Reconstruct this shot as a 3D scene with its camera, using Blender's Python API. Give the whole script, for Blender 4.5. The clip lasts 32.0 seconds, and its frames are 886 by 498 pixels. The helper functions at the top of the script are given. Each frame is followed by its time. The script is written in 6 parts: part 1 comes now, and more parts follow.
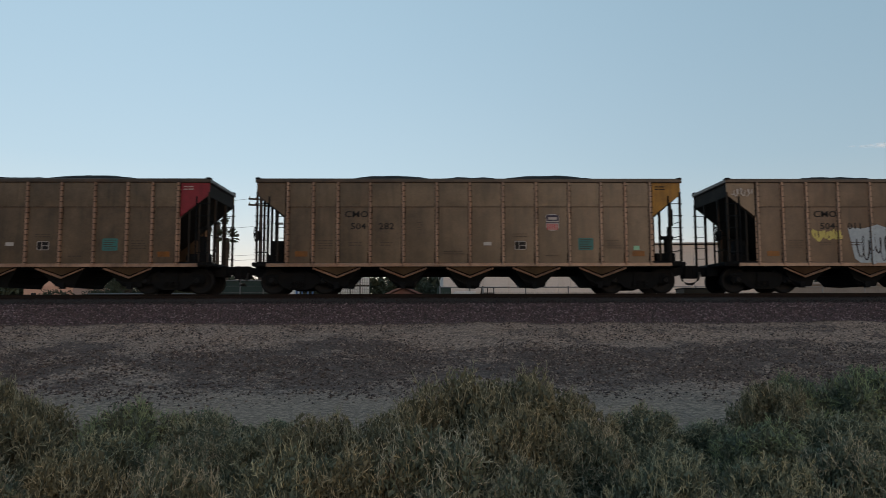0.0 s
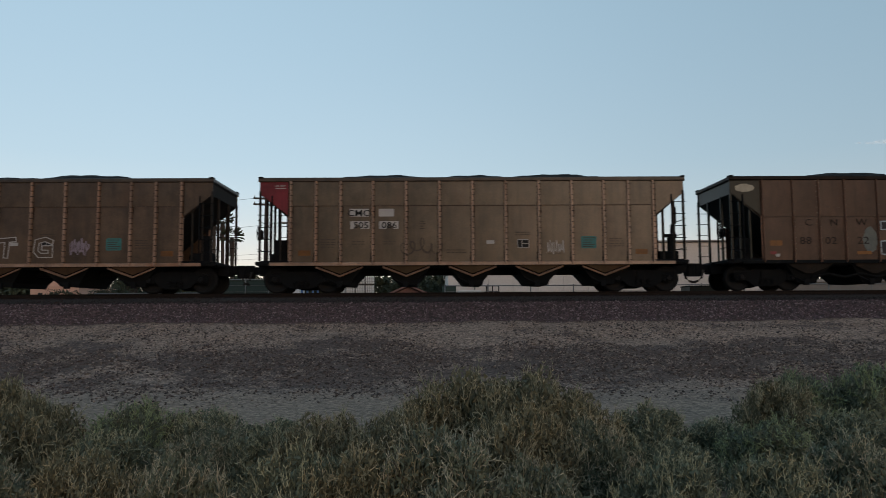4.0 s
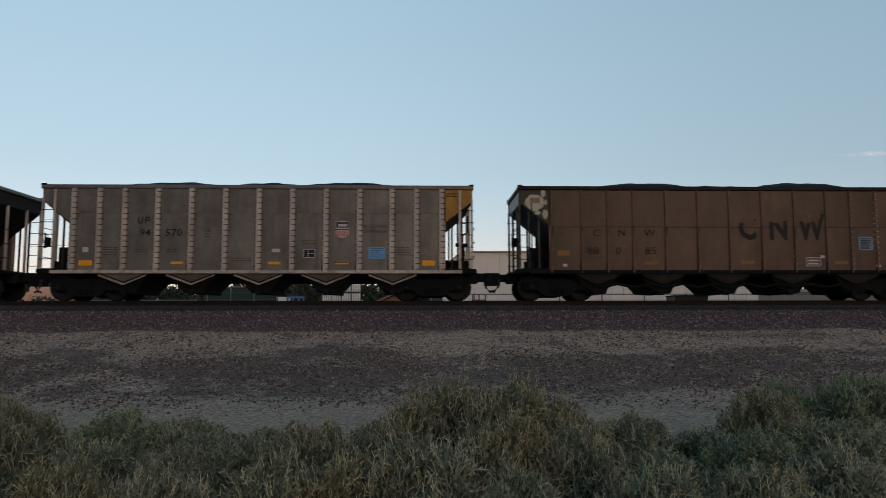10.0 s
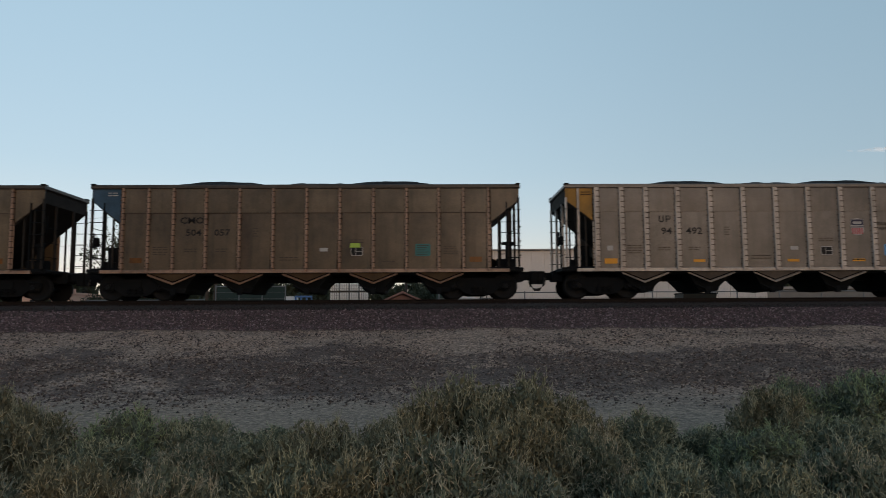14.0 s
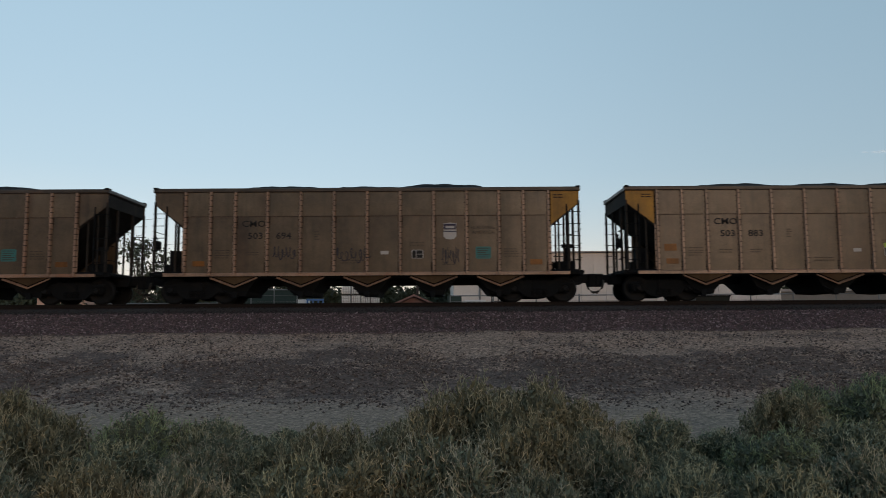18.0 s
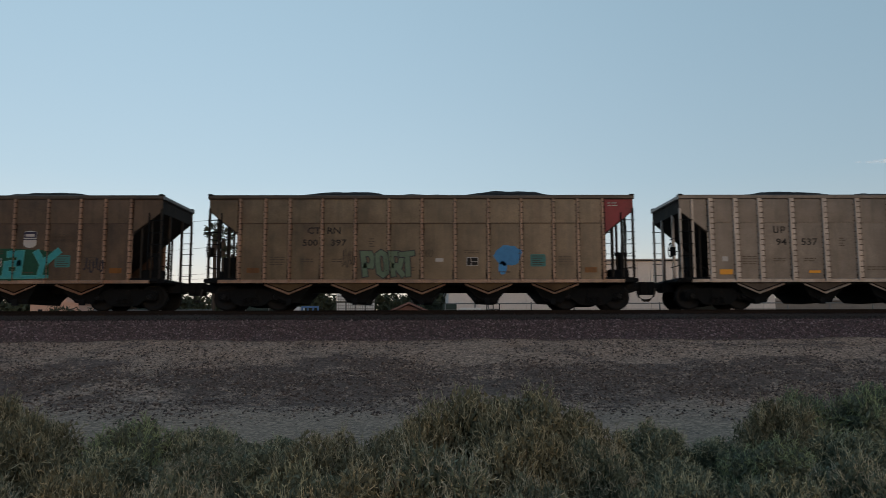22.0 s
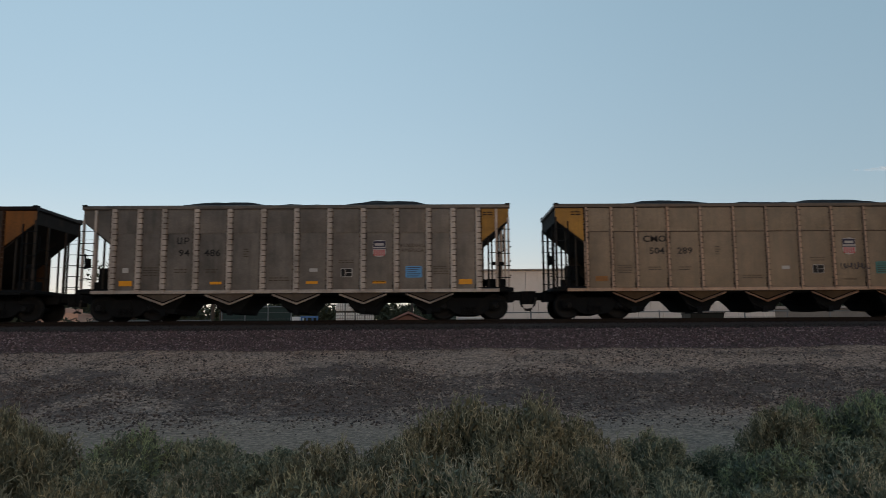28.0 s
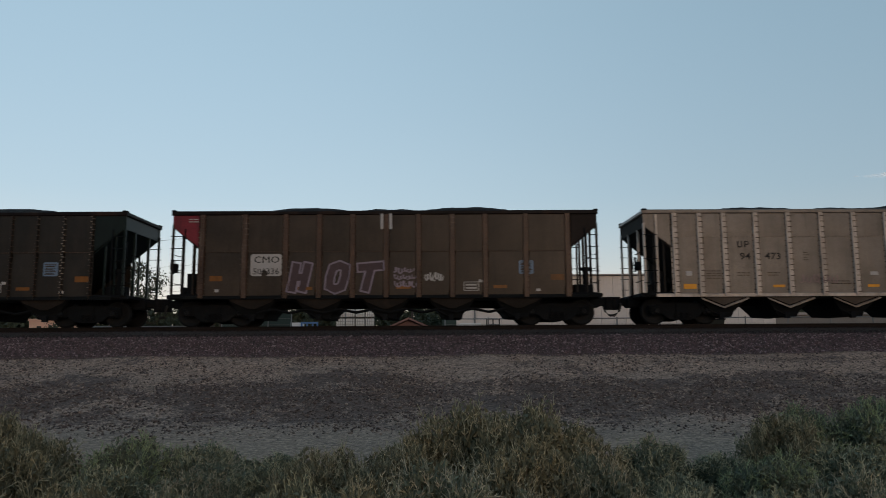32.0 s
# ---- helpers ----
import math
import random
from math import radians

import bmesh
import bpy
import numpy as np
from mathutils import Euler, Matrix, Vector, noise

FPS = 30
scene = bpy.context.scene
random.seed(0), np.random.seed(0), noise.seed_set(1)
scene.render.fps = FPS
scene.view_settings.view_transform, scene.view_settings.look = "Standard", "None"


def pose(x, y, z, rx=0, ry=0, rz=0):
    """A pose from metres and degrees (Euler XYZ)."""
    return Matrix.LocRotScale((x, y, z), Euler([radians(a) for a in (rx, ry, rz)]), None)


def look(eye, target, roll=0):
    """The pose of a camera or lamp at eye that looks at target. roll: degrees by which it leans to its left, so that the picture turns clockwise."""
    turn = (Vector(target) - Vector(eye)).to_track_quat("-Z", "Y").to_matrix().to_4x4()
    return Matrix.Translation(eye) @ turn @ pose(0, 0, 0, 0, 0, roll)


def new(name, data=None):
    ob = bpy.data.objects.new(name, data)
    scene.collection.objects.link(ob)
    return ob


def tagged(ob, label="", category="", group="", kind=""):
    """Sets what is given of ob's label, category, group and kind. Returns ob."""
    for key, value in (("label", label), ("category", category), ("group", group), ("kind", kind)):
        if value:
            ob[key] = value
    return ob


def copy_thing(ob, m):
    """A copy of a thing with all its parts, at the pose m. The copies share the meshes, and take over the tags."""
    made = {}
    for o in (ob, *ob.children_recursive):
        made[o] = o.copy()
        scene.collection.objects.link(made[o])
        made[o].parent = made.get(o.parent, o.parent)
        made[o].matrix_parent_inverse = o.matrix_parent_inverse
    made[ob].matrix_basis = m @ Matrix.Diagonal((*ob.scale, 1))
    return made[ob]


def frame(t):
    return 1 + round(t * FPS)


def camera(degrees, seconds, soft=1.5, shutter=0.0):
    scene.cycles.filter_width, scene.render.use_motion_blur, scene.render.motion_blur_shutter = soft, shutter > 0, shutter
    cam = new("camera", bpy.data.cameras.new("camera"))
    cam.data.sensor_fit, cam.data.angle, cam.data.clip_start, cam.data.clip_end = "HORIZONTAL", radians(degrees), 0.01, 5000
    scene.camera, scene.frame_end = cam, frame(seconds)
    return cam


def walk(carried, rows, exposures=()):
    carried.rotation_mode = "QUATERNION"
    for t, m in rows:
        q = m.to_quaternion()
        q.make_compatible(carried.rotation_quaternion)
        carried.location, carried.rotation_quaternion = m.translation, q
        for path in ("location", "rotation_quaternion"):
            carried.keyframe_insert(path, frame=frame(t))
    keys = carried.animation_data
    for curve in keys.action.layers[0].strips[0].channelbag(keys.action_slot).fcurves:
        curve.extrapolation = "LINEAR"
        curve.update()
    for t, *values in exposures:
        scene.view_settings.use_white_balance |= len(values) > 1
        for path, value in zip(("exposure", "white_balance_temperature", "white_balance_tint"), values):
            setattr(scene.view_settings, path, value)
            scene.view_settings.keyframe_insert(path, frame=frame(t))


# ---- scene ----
CAMERA_ROWS = [
    (0, pose(0, 0, 1.6, 95.20, 0.15, -1.00)),
    (0.5, pose(0, 0, 1.6, 94.84, 0.12, -0.53)),
    (1, pose(0, 0, 1.6, 95.03, 0.25, -0.07)),
    (1.5, pose(0, 0, 1.6, 94.80, 0.21, -0.14)),
    (2, pose(0, 0, 1.6, 94.91, 0.30, -0.31)),
    (2.5, pose(0, 0, 1.6, 95.32, 0.35, -0.13)),
    (3, pose(0, 0, 1.6, 95.21, 0.32, -0.61)),
    (3.5, pose(0, 0, 1.6, 95.20, 0.26, -0.47)),
    (4, pose(0, 0, 1.6, 95.09, 0.33, -0.60)),
    (4.5, pose(0, 0, 1.6, 95.21, 0.24, -0.47)),
    (6.5, pose(0, 0, 1.6, 95.29, 0.16, -0.86)),
    (7, pose(0, 0, 1.6, 95.58, 0.03, -1.17)),
    (7.5, pose(0, 0, 1.6, 95.90, 0.24, -0.89)),
    (8, pose(0, 0, 1.6, 95.63, 0.26, -0.74)),
    (8.5, pose(0, 0, 1.6, 95.83, 0.27, -0.85)),
    (9, pose(0, 0, 1.6, 96.10, 0.33, -0.90)),
    (9.5, pose(0, 0, 1.6, 95.54, 0.22, -1.05)),
    (10, pose(0, 0, 1.6, 95.75, 0.10, -1.68)),
    (10.5, pose(0, 0, 1.6, 95.54, 0.46, -1.09)),
    (11, pose(0, 0, 1.6, 95.91, 0.27, -1.54)),
    (11.5, pose(0, 0, 1.6, 95.75, 0.29, -1.35)),
    (12, pose(0, 0, 1.6, 95.99, 0.26, -0.65)),
    (12.5, pose(0, 0, 1.6, 96.03, 0.34, -0.88)),
    (13, pose(0, 0, 1.6, 95.75, 0.26, -1.18)),
    (13.5, pose(0, 0, 1.6, 95.61, 0.34, -1.44)),
    (14, pose(0, 0, 1.6, 95.64, 0.33, -1.07)),
    (14.5, pose(0, 0, 1.6, 95.38, 0.24, -1.14)),
    (16.5, pose(0, 0, 1.6, 95.05, 0.41, 0.51)),
    (17, pose(0, 0, 1.6, 95.25, 0.51, 0.17)),
    (17.5, pose(0, 0, 1.6, 95.58, 0.44, 0.06)),
    (18, pose(0, 0, 1.6, 95.88, 0.36, -0.17)),
    (18.5, pose(0, 0, 1.6, 95.90, 0.38, -0.39)),
    (19, pose(0, 0, 1.6, 96.34, 0.32, -0.10)),
    (19.5, pose(0, 0, 1.6, 96.23, 0.22, -0.39)),
    (20, pose(0, 0, 1.6, 96.54, 0.16, -0.35)),
    (20.5, pose(0, 0, 1.6, 96.60, 0.17, -0.21)),
    (21, pose(0, 0, 1.6, 96.84, 0.25, -0.24)),
    (21.5, pose(0, 0, 1.6, 96.62, 0.18, -0.21)),
    (22, pose(0, 0, 1.6, 96.49, 0.16, -0.57)),
    (22.5, pose(0, 0, 1.6, 96.25, 0.29, -0.28)),
    (23, pose(0, 0, 1.6, 96.63, 0.30, 0.11)),
    (23.5, pose(0, 0, 1.6, 96.53, 0.36, -0.43)),
    (24, pose(0, 0, 1.6, 96.57, 0.22, -0.65)),
    (24.5, pose(0, 0, 1.6, 96.59, 0.14, -0.73)),
    (26.5, pose(0, 0, 1.6, 97.58, 0.23, -0.93)),
    (27, pose(0, 0, 1.6, 97.59, 0.31, -0.62)),
    (27.5, pose(0, 0, 1.6, 97.51, 0.37, -0.73)),
    (28, pose(0, 0, 1.6, 97.23, 0.39, -0.60)),
    (28.5, pose(0, 0, 1.6, 97.29, 0.40, -0.60)),
    (29, pose(0, 0, 1.6, 97.15, 0.45, -0.44)),
    (29.5, pose(0, 0, 1.6, 97.51, 0.43, -0.79)),
    (30, pose(0, 0, 1.6, 97.71, 0.43, -0.19)),
    (30.5, pose(0, 0, 1.6, 97.63, 0.42, -0.06)),
    (31, pose(0, 0, 1.6, 97.17, 0.29, -0.16)),
    (31.5, pose(0, 0, 1.6, 97.32, 0.28, -0.34)),
    (32, pose(0, 0, 1.6, 97.70, 0.34, -0.58)),
]
cam = camera(63.0, 32.0, soft=0.6, shutter=0.15)
walk(cam, CAMERA_ROWS, [(0, 0.57, 7200, 12), (19, 0.56, 7200, 12), (22, 0.50, 7200, 12), (32, 0.48, 7200, 12)])

# ---- light: clear sky just after sunset, the glow low behind the camera ----
SUN_AZ, SUN_EL = radians(161), radians(7.0)
world = bpy.data.worlds.new("dusk_sky")
scene.world = world
world.use_nodes = True
wn = world.node_tree.nodes
wl = world.node_tree.links
sky = wn.new("ShaderNodeTexSky")
sky.sky_type = "NISHITA"
sky.sun_disc = False
sky.sun_elevation, sky.sun_rotation = SUN_EL, SUN_AZ
sky.altitude, sky.air_density, sky.dust_density, sky.ozone_density = 800, 1.0, 1.0, 1.6
# a veil over it: rosy white along the horizon, bluer higher up, and deeper towards the right
way = wn.new("ShaderNodeTexCoord")
axes = wn.new("ShaderNodeSeparateXYZ")
wl.new(way.outputs["Generated"], axes.inputs[0])


def world_ramp(value, lo, hi, stops):
    span = wn.new("ShaderNodeMapRange")
    span.inputs[1].default_value, span.inputs[2].default_value = lo, hi
    wl.new(value, span.inputs[0])
    ramp = wn.new("ShaderNodeValToRGB")
    ramp.color_ramp.interpolation = "B_SPLINE"
    for i, (p, c) in enumerate(stops):
        e = ramp.color_ramp.elements[i] if i < 2 else ramp.color_ramp.elements.new(0.5)
        e.position, e.color = (p - lo) / (hi - lo), (*c, 1)
    wl.new(span.outputs[0], ramp.inputs[0])
    return ramp.outputs[0]


veil = world_ramp(axes.outputs[2], 0.0, 1.0, [(0.0, (1.0, 0.76, 0.66)), (1.0, (0.36, 0.56, 0.74)), (0.045, (0.86, 0.76, 0.76)), (0.12, (0.59, 0.71, 0.83)), (0.2, (0.47, 0.66, 0.83)), (0.42, (0.40, 0.63, 0.83))])
across = world_ramp(axes.outputs[0], -1.0, 1.0, [(-0.5, (1.0, 1.0, 1.0)), (1.0, (0.46, 0.50, 0.54)), (0.0, (0.93, 0.93, 0.93)), (0.3, (0.78, 0.80, 0.81)), (0.6, (0.60, 0.64, 0.66))])
# the veil stands opposite the sunset and thins out round to it
behind = world_ramp(axes.outputs[1], -1.0, 1.0, [(-1.0, (0.40, 0.44, 0.47)), (0.95, (1.0, 1.0, 1.0)), (-0.2, (0.60, 0.64, 0.68)), (0.4, (0.88, 0.90, 0.92))])
deep = wn.new("ShaderNodeMix")
deep.data_type, deep.blend_type = "RGBA", "MULTIPLY"
deep.inputs[0].default_value = 1
wl.new(veil, deep.inputs[6])
wl.new(across, deep.inputs[7])
deeper = wn.new("ShaderNodeMix")
deeper.data_type, deeper.blend_type = "RGBA", "MULTIPLY"
deeper.inputs[0].default_value = 1
wl.new(deep.outputs[2], deeper.inputs[6])
wl.new(behind, deeper.inputs[7])
lift = wn.new("ShaderNodeVectorMath")
lift.operation = "SCALE"
lift.inputs["Scale"].default_value = 4.75
wl.new(deeper.outputs[2], lift.inputs[0])
haze = wn.new("ShaderNodeMix")
haze.data_type = "RGBA"
haze.inputs[0].default_value = 0.82
wl.new(sky.outputs[0], haze.inputs[6])
wl.new(lift.outputs[0], haze.inputs[7])
wl.new(haze.outputs[2], wn["Background"].inputs[0])
wn["Background"].inputs[1].default_value = 0.15
sun = new("sun", bpy.data.lights.new("sun", "SUN"))
sun.data.energy, sun.data.angle, sun.data.color = 0.47, radians(26), (1.0, 0.75, 0.60)
sun_dir = Vector((math.sin(SUN_AZ) * math.cos(SUN_EL), math.cos(SUN_AZ) * math.cos(SUN_EL), math.sin(SUN_EL)))
sun.matrix_world = look((0, 0, 30), Vector((0, 0, 30)) - sun_dir)


# ---- materials ----
def material(name, colour, rough=0.8, metal=0.0, vary=0.25, grain=40.0, bump=0.15, spread=(), island=False, stain=None, streak=False, obj=False):
    """A surface with variation at two scales, a fine relief, and if wanted stains, streaks and a random tone a piece."""
    m = bpy.data.materials.new(name)
    m.use_nodes = True
    n, l = m.node_tree.nodes, m.node_tree.links
    b = n["Principled BSDF"]
    b.inputs["Roughness"].default_value, b.inputs["Metallic"].default_value = rough, metal
    co = n.new("ShaderNodeTexCoord")
    mp = n.new("ShaderNodeMapping")
    info = n.new("ShaderNodeObjectInfo")
    shift = n.new("ShaderNodeVectorMath")
    shift.operation = "MULTIPLY_ADD"
    l.new(info.outputs["Random"], shift.inputs[0])
    shift.inputs[1].default_value = (37.0, 21.0, 53.0)
    l.new(co.outputs["Object"], shift.inputs[2])
    l.new(shift.outputs[0], mp.inputs[0])
    if streak:
        mp.inputs["Scale"].default_value = (1, 1, 0.18)
    big, fine = n.new("ShaderNodeTexNoise"), n.new("ShaderNodeTexNoise")
    big.inputs["Scale"].default_value, big.inputs["Detail"].default_value = grain / 18, 6
    fine.inputs["Scale"].default_value, fine.inputs["Detail"].default_value = grain, 4
    l.new(mp.outputs[0], big.inputs["Vector"])
    l.new(shift.outputs[0], fine.inputs["Vector"])
    add = n.new("ShaderNodeMath")
    add.operation = "ADD"
    l.new(big.outputs[0], add.inputs[0])
    l.new(fine.outputs[0], add.inputs[1])
    rng = n.new("ShaderNodeMapRange")
    rng.inputs[1].default_value, rng.inputs[2].default_value = 0.6, 1.4
    rng.inputs[3].default_value, rng.inputs[4].default_value = 1 - vary, 1 + vary
    l.new(add.outputs[0], rng.inputs[0])
    base = n.new("ShaderNodeRGB")
    base.outputs[0].default_value = (*colour, 1)
    out = base.outputs[0]
    if spread:
        ramp = n.new("ShaderNodeValToRGB")
        ramp.color_ramp.interpolation = "CONSTANT" if island else "LINEAR"
        els = ramp.color_ramp.elements
        cols = [colour, *spread]
        els[0].position, els[0].color = 0, (*cols[0], 1)
        els[1].position, els[1].color = 1 / len(cols), (*cols[1], 1)
        for i, c in enumerate(cols[2:], 2):
            els.new(i / len(cols)).color = (*c, 1)
        if island:
            src = n.new("ShaderNodeNewGeometry").outputs["Random Per Island"]
        elif obj:
            src = n.new("ShaderNodeObjectInfo").outputs["Random"]
        else:
            src = big.outputs[0]
        l.new(src, ramp.inputs[0])
        out = ramp.outputs[0]
    mul = n.new("ShaderNodeMix")
    mul.data_type, mul.blend_type = "RGBA", "MULTIPLY"
    mul.inputs[0].default_value = 1
    l.new(out, mul.inputs[6])
    grey = n.new("ShaderNodeCombineColor")
    for k in range(3):
        l.new(rng.outputs[0], grey.inputs[k])
    l.new(grey.outputs[0], mul.inputs[7])
    out = mul.outputs[2]
    if stain:
        sn = n.new("ShaderNodeTexNoise")
        sn.inputs["Scale"].default_value, sn.inputs["Detail"].default_value = stain[1], 8
        l.new(mp.outputs[0], sn.inputs["Vector"])
        sr = n.new("ShaderNodeMapRange")
        sr.inputs[1].default_value, sr.inputs[2].default_value = stain[2], stain[2] + 0.14
        sr.inputs[4].default_value = stain[3]
        l.new(sn.outputs[0], sr.inputs[0])
        mx = n.new("ShaderNodeMix")
        mx.data_type = "RGBA"
        l.new(sr.outputs[0], mx.inputs[0])
        l.new(out, mx.inputs[6])
        mx.inputs[7].default_value = (*stain[0], 1)
        out = mx.outputs[2]
    l.new(out, b.inputs["Base Color"])
    if bump:
        bp = n.new("ShaderNodeBump")
        bp.inputs["Strength"].default_value, bp.inputs["Distance"].default_value = bump, 0.02
        l.new(fine.outputs[0], bp.inputs["Height"])
        l.new(bp.outputs[0], b.inputs["Normal"])
    return m


def paint(name, colour, rough=0.36, rust=(0.10, 0.05, 0.03), amount=0.45, vary=0.26, gloss=0.30):
    """Weathered car paint: streaks that run down, rust and soot in patches."""
    m = material(name, tuple(c * k for c, k in zip(colour, (0.385, 0.36, 0.355))), rough, 0.0, vary, 24, 0.0, stain=(tuple(c * 0.6 for c in rust), 0.9, 0.54, amount), streak=True)
    n, l = m.node_tree.nodes, m.node_tree.links
    b = n["Principled BSDF"]
    b.inputs["Specular IOR Level"].default_value = gloss
    # soot streaks
    co = n.new("ShaderNodeTexCoord")
    mp = n.new("ShaderNodeMapping")
    mp.inputs["Scale"].default_value = (5.0, 5.0, 0.5)
    info = n.new("ShaderNodeObjectInfo")
    add = n.new("ShaderNodeVectorMath")
    add.operation = "MULTIPLY_ADD"
    l.new(info.outputs["Random"], add.inputs[0])
    add.inputs[1].default_value = (11.0, 17.0, 29.0)
    l.new(co.outputs["Object"], add.inputs[2])
    l.new(add.outputs[0], mp.inputs[0])
    nz = n.new("ShaderNodeTexNoise")
    nz.inputs["Scale"].default_value, nz.inputs["Detail"].default_value = 1.0, 7
    l.new(mp.outputs[0], nz.inputs["Vector"])
    rg = n.new("ShaderNodeMapRange")
    rg.inputs[1].default_value, rg.inputs[2].default_value = 0.5, 0.72
    rg.inputs[4].default_value = 0.66
    l.new(nz.outputs[0], rg.inputs[0])
    mx = n.new("ShaderNodeMix")
    mx.data_type = "RGBA"
    l.new(rg.outputs[0], mx.inputs[0])
    l.new(b.inputs["Base Color"].links[0].from_socket, mx.inputs[6])
    mx.inputs[7].default_value = (*[c * 0.22 for c in colour], 1)
    # broad cloudy fading, bleached and dirty by turns
    wide = n.new("ShaderNodeTexNoise")
    wide.inputs["Scale"].default_value, wide.inputs["Detail"].default_value = 0.8, 9
    wide.inputs["Roughness"].default_value = 0.68
    l.new(add.outputs[0], wide.inputs["Vector"])
    wr = n.new("ShaderNodeMapRange")
    wr.inputs[1].default_value, wr.inputs[2].default_value = 0.32, 0.68
    wr.inputs[3].default_value, wr.inputs[4].default_value = 0.62, 1.4
    l.new(wide.outputs[0], wr.inputs[0])
    tone = n.new("ShaderNodeVectorMath")
    tone.operation = "SCALE"
    l.new(mx.outputs[2], tone.inputs[0])
    l.new(wr.outputs[0], tone.inputs["Scale"])
    l.new(tone.outputs[0], b.inputs["Base Color"])
    return m


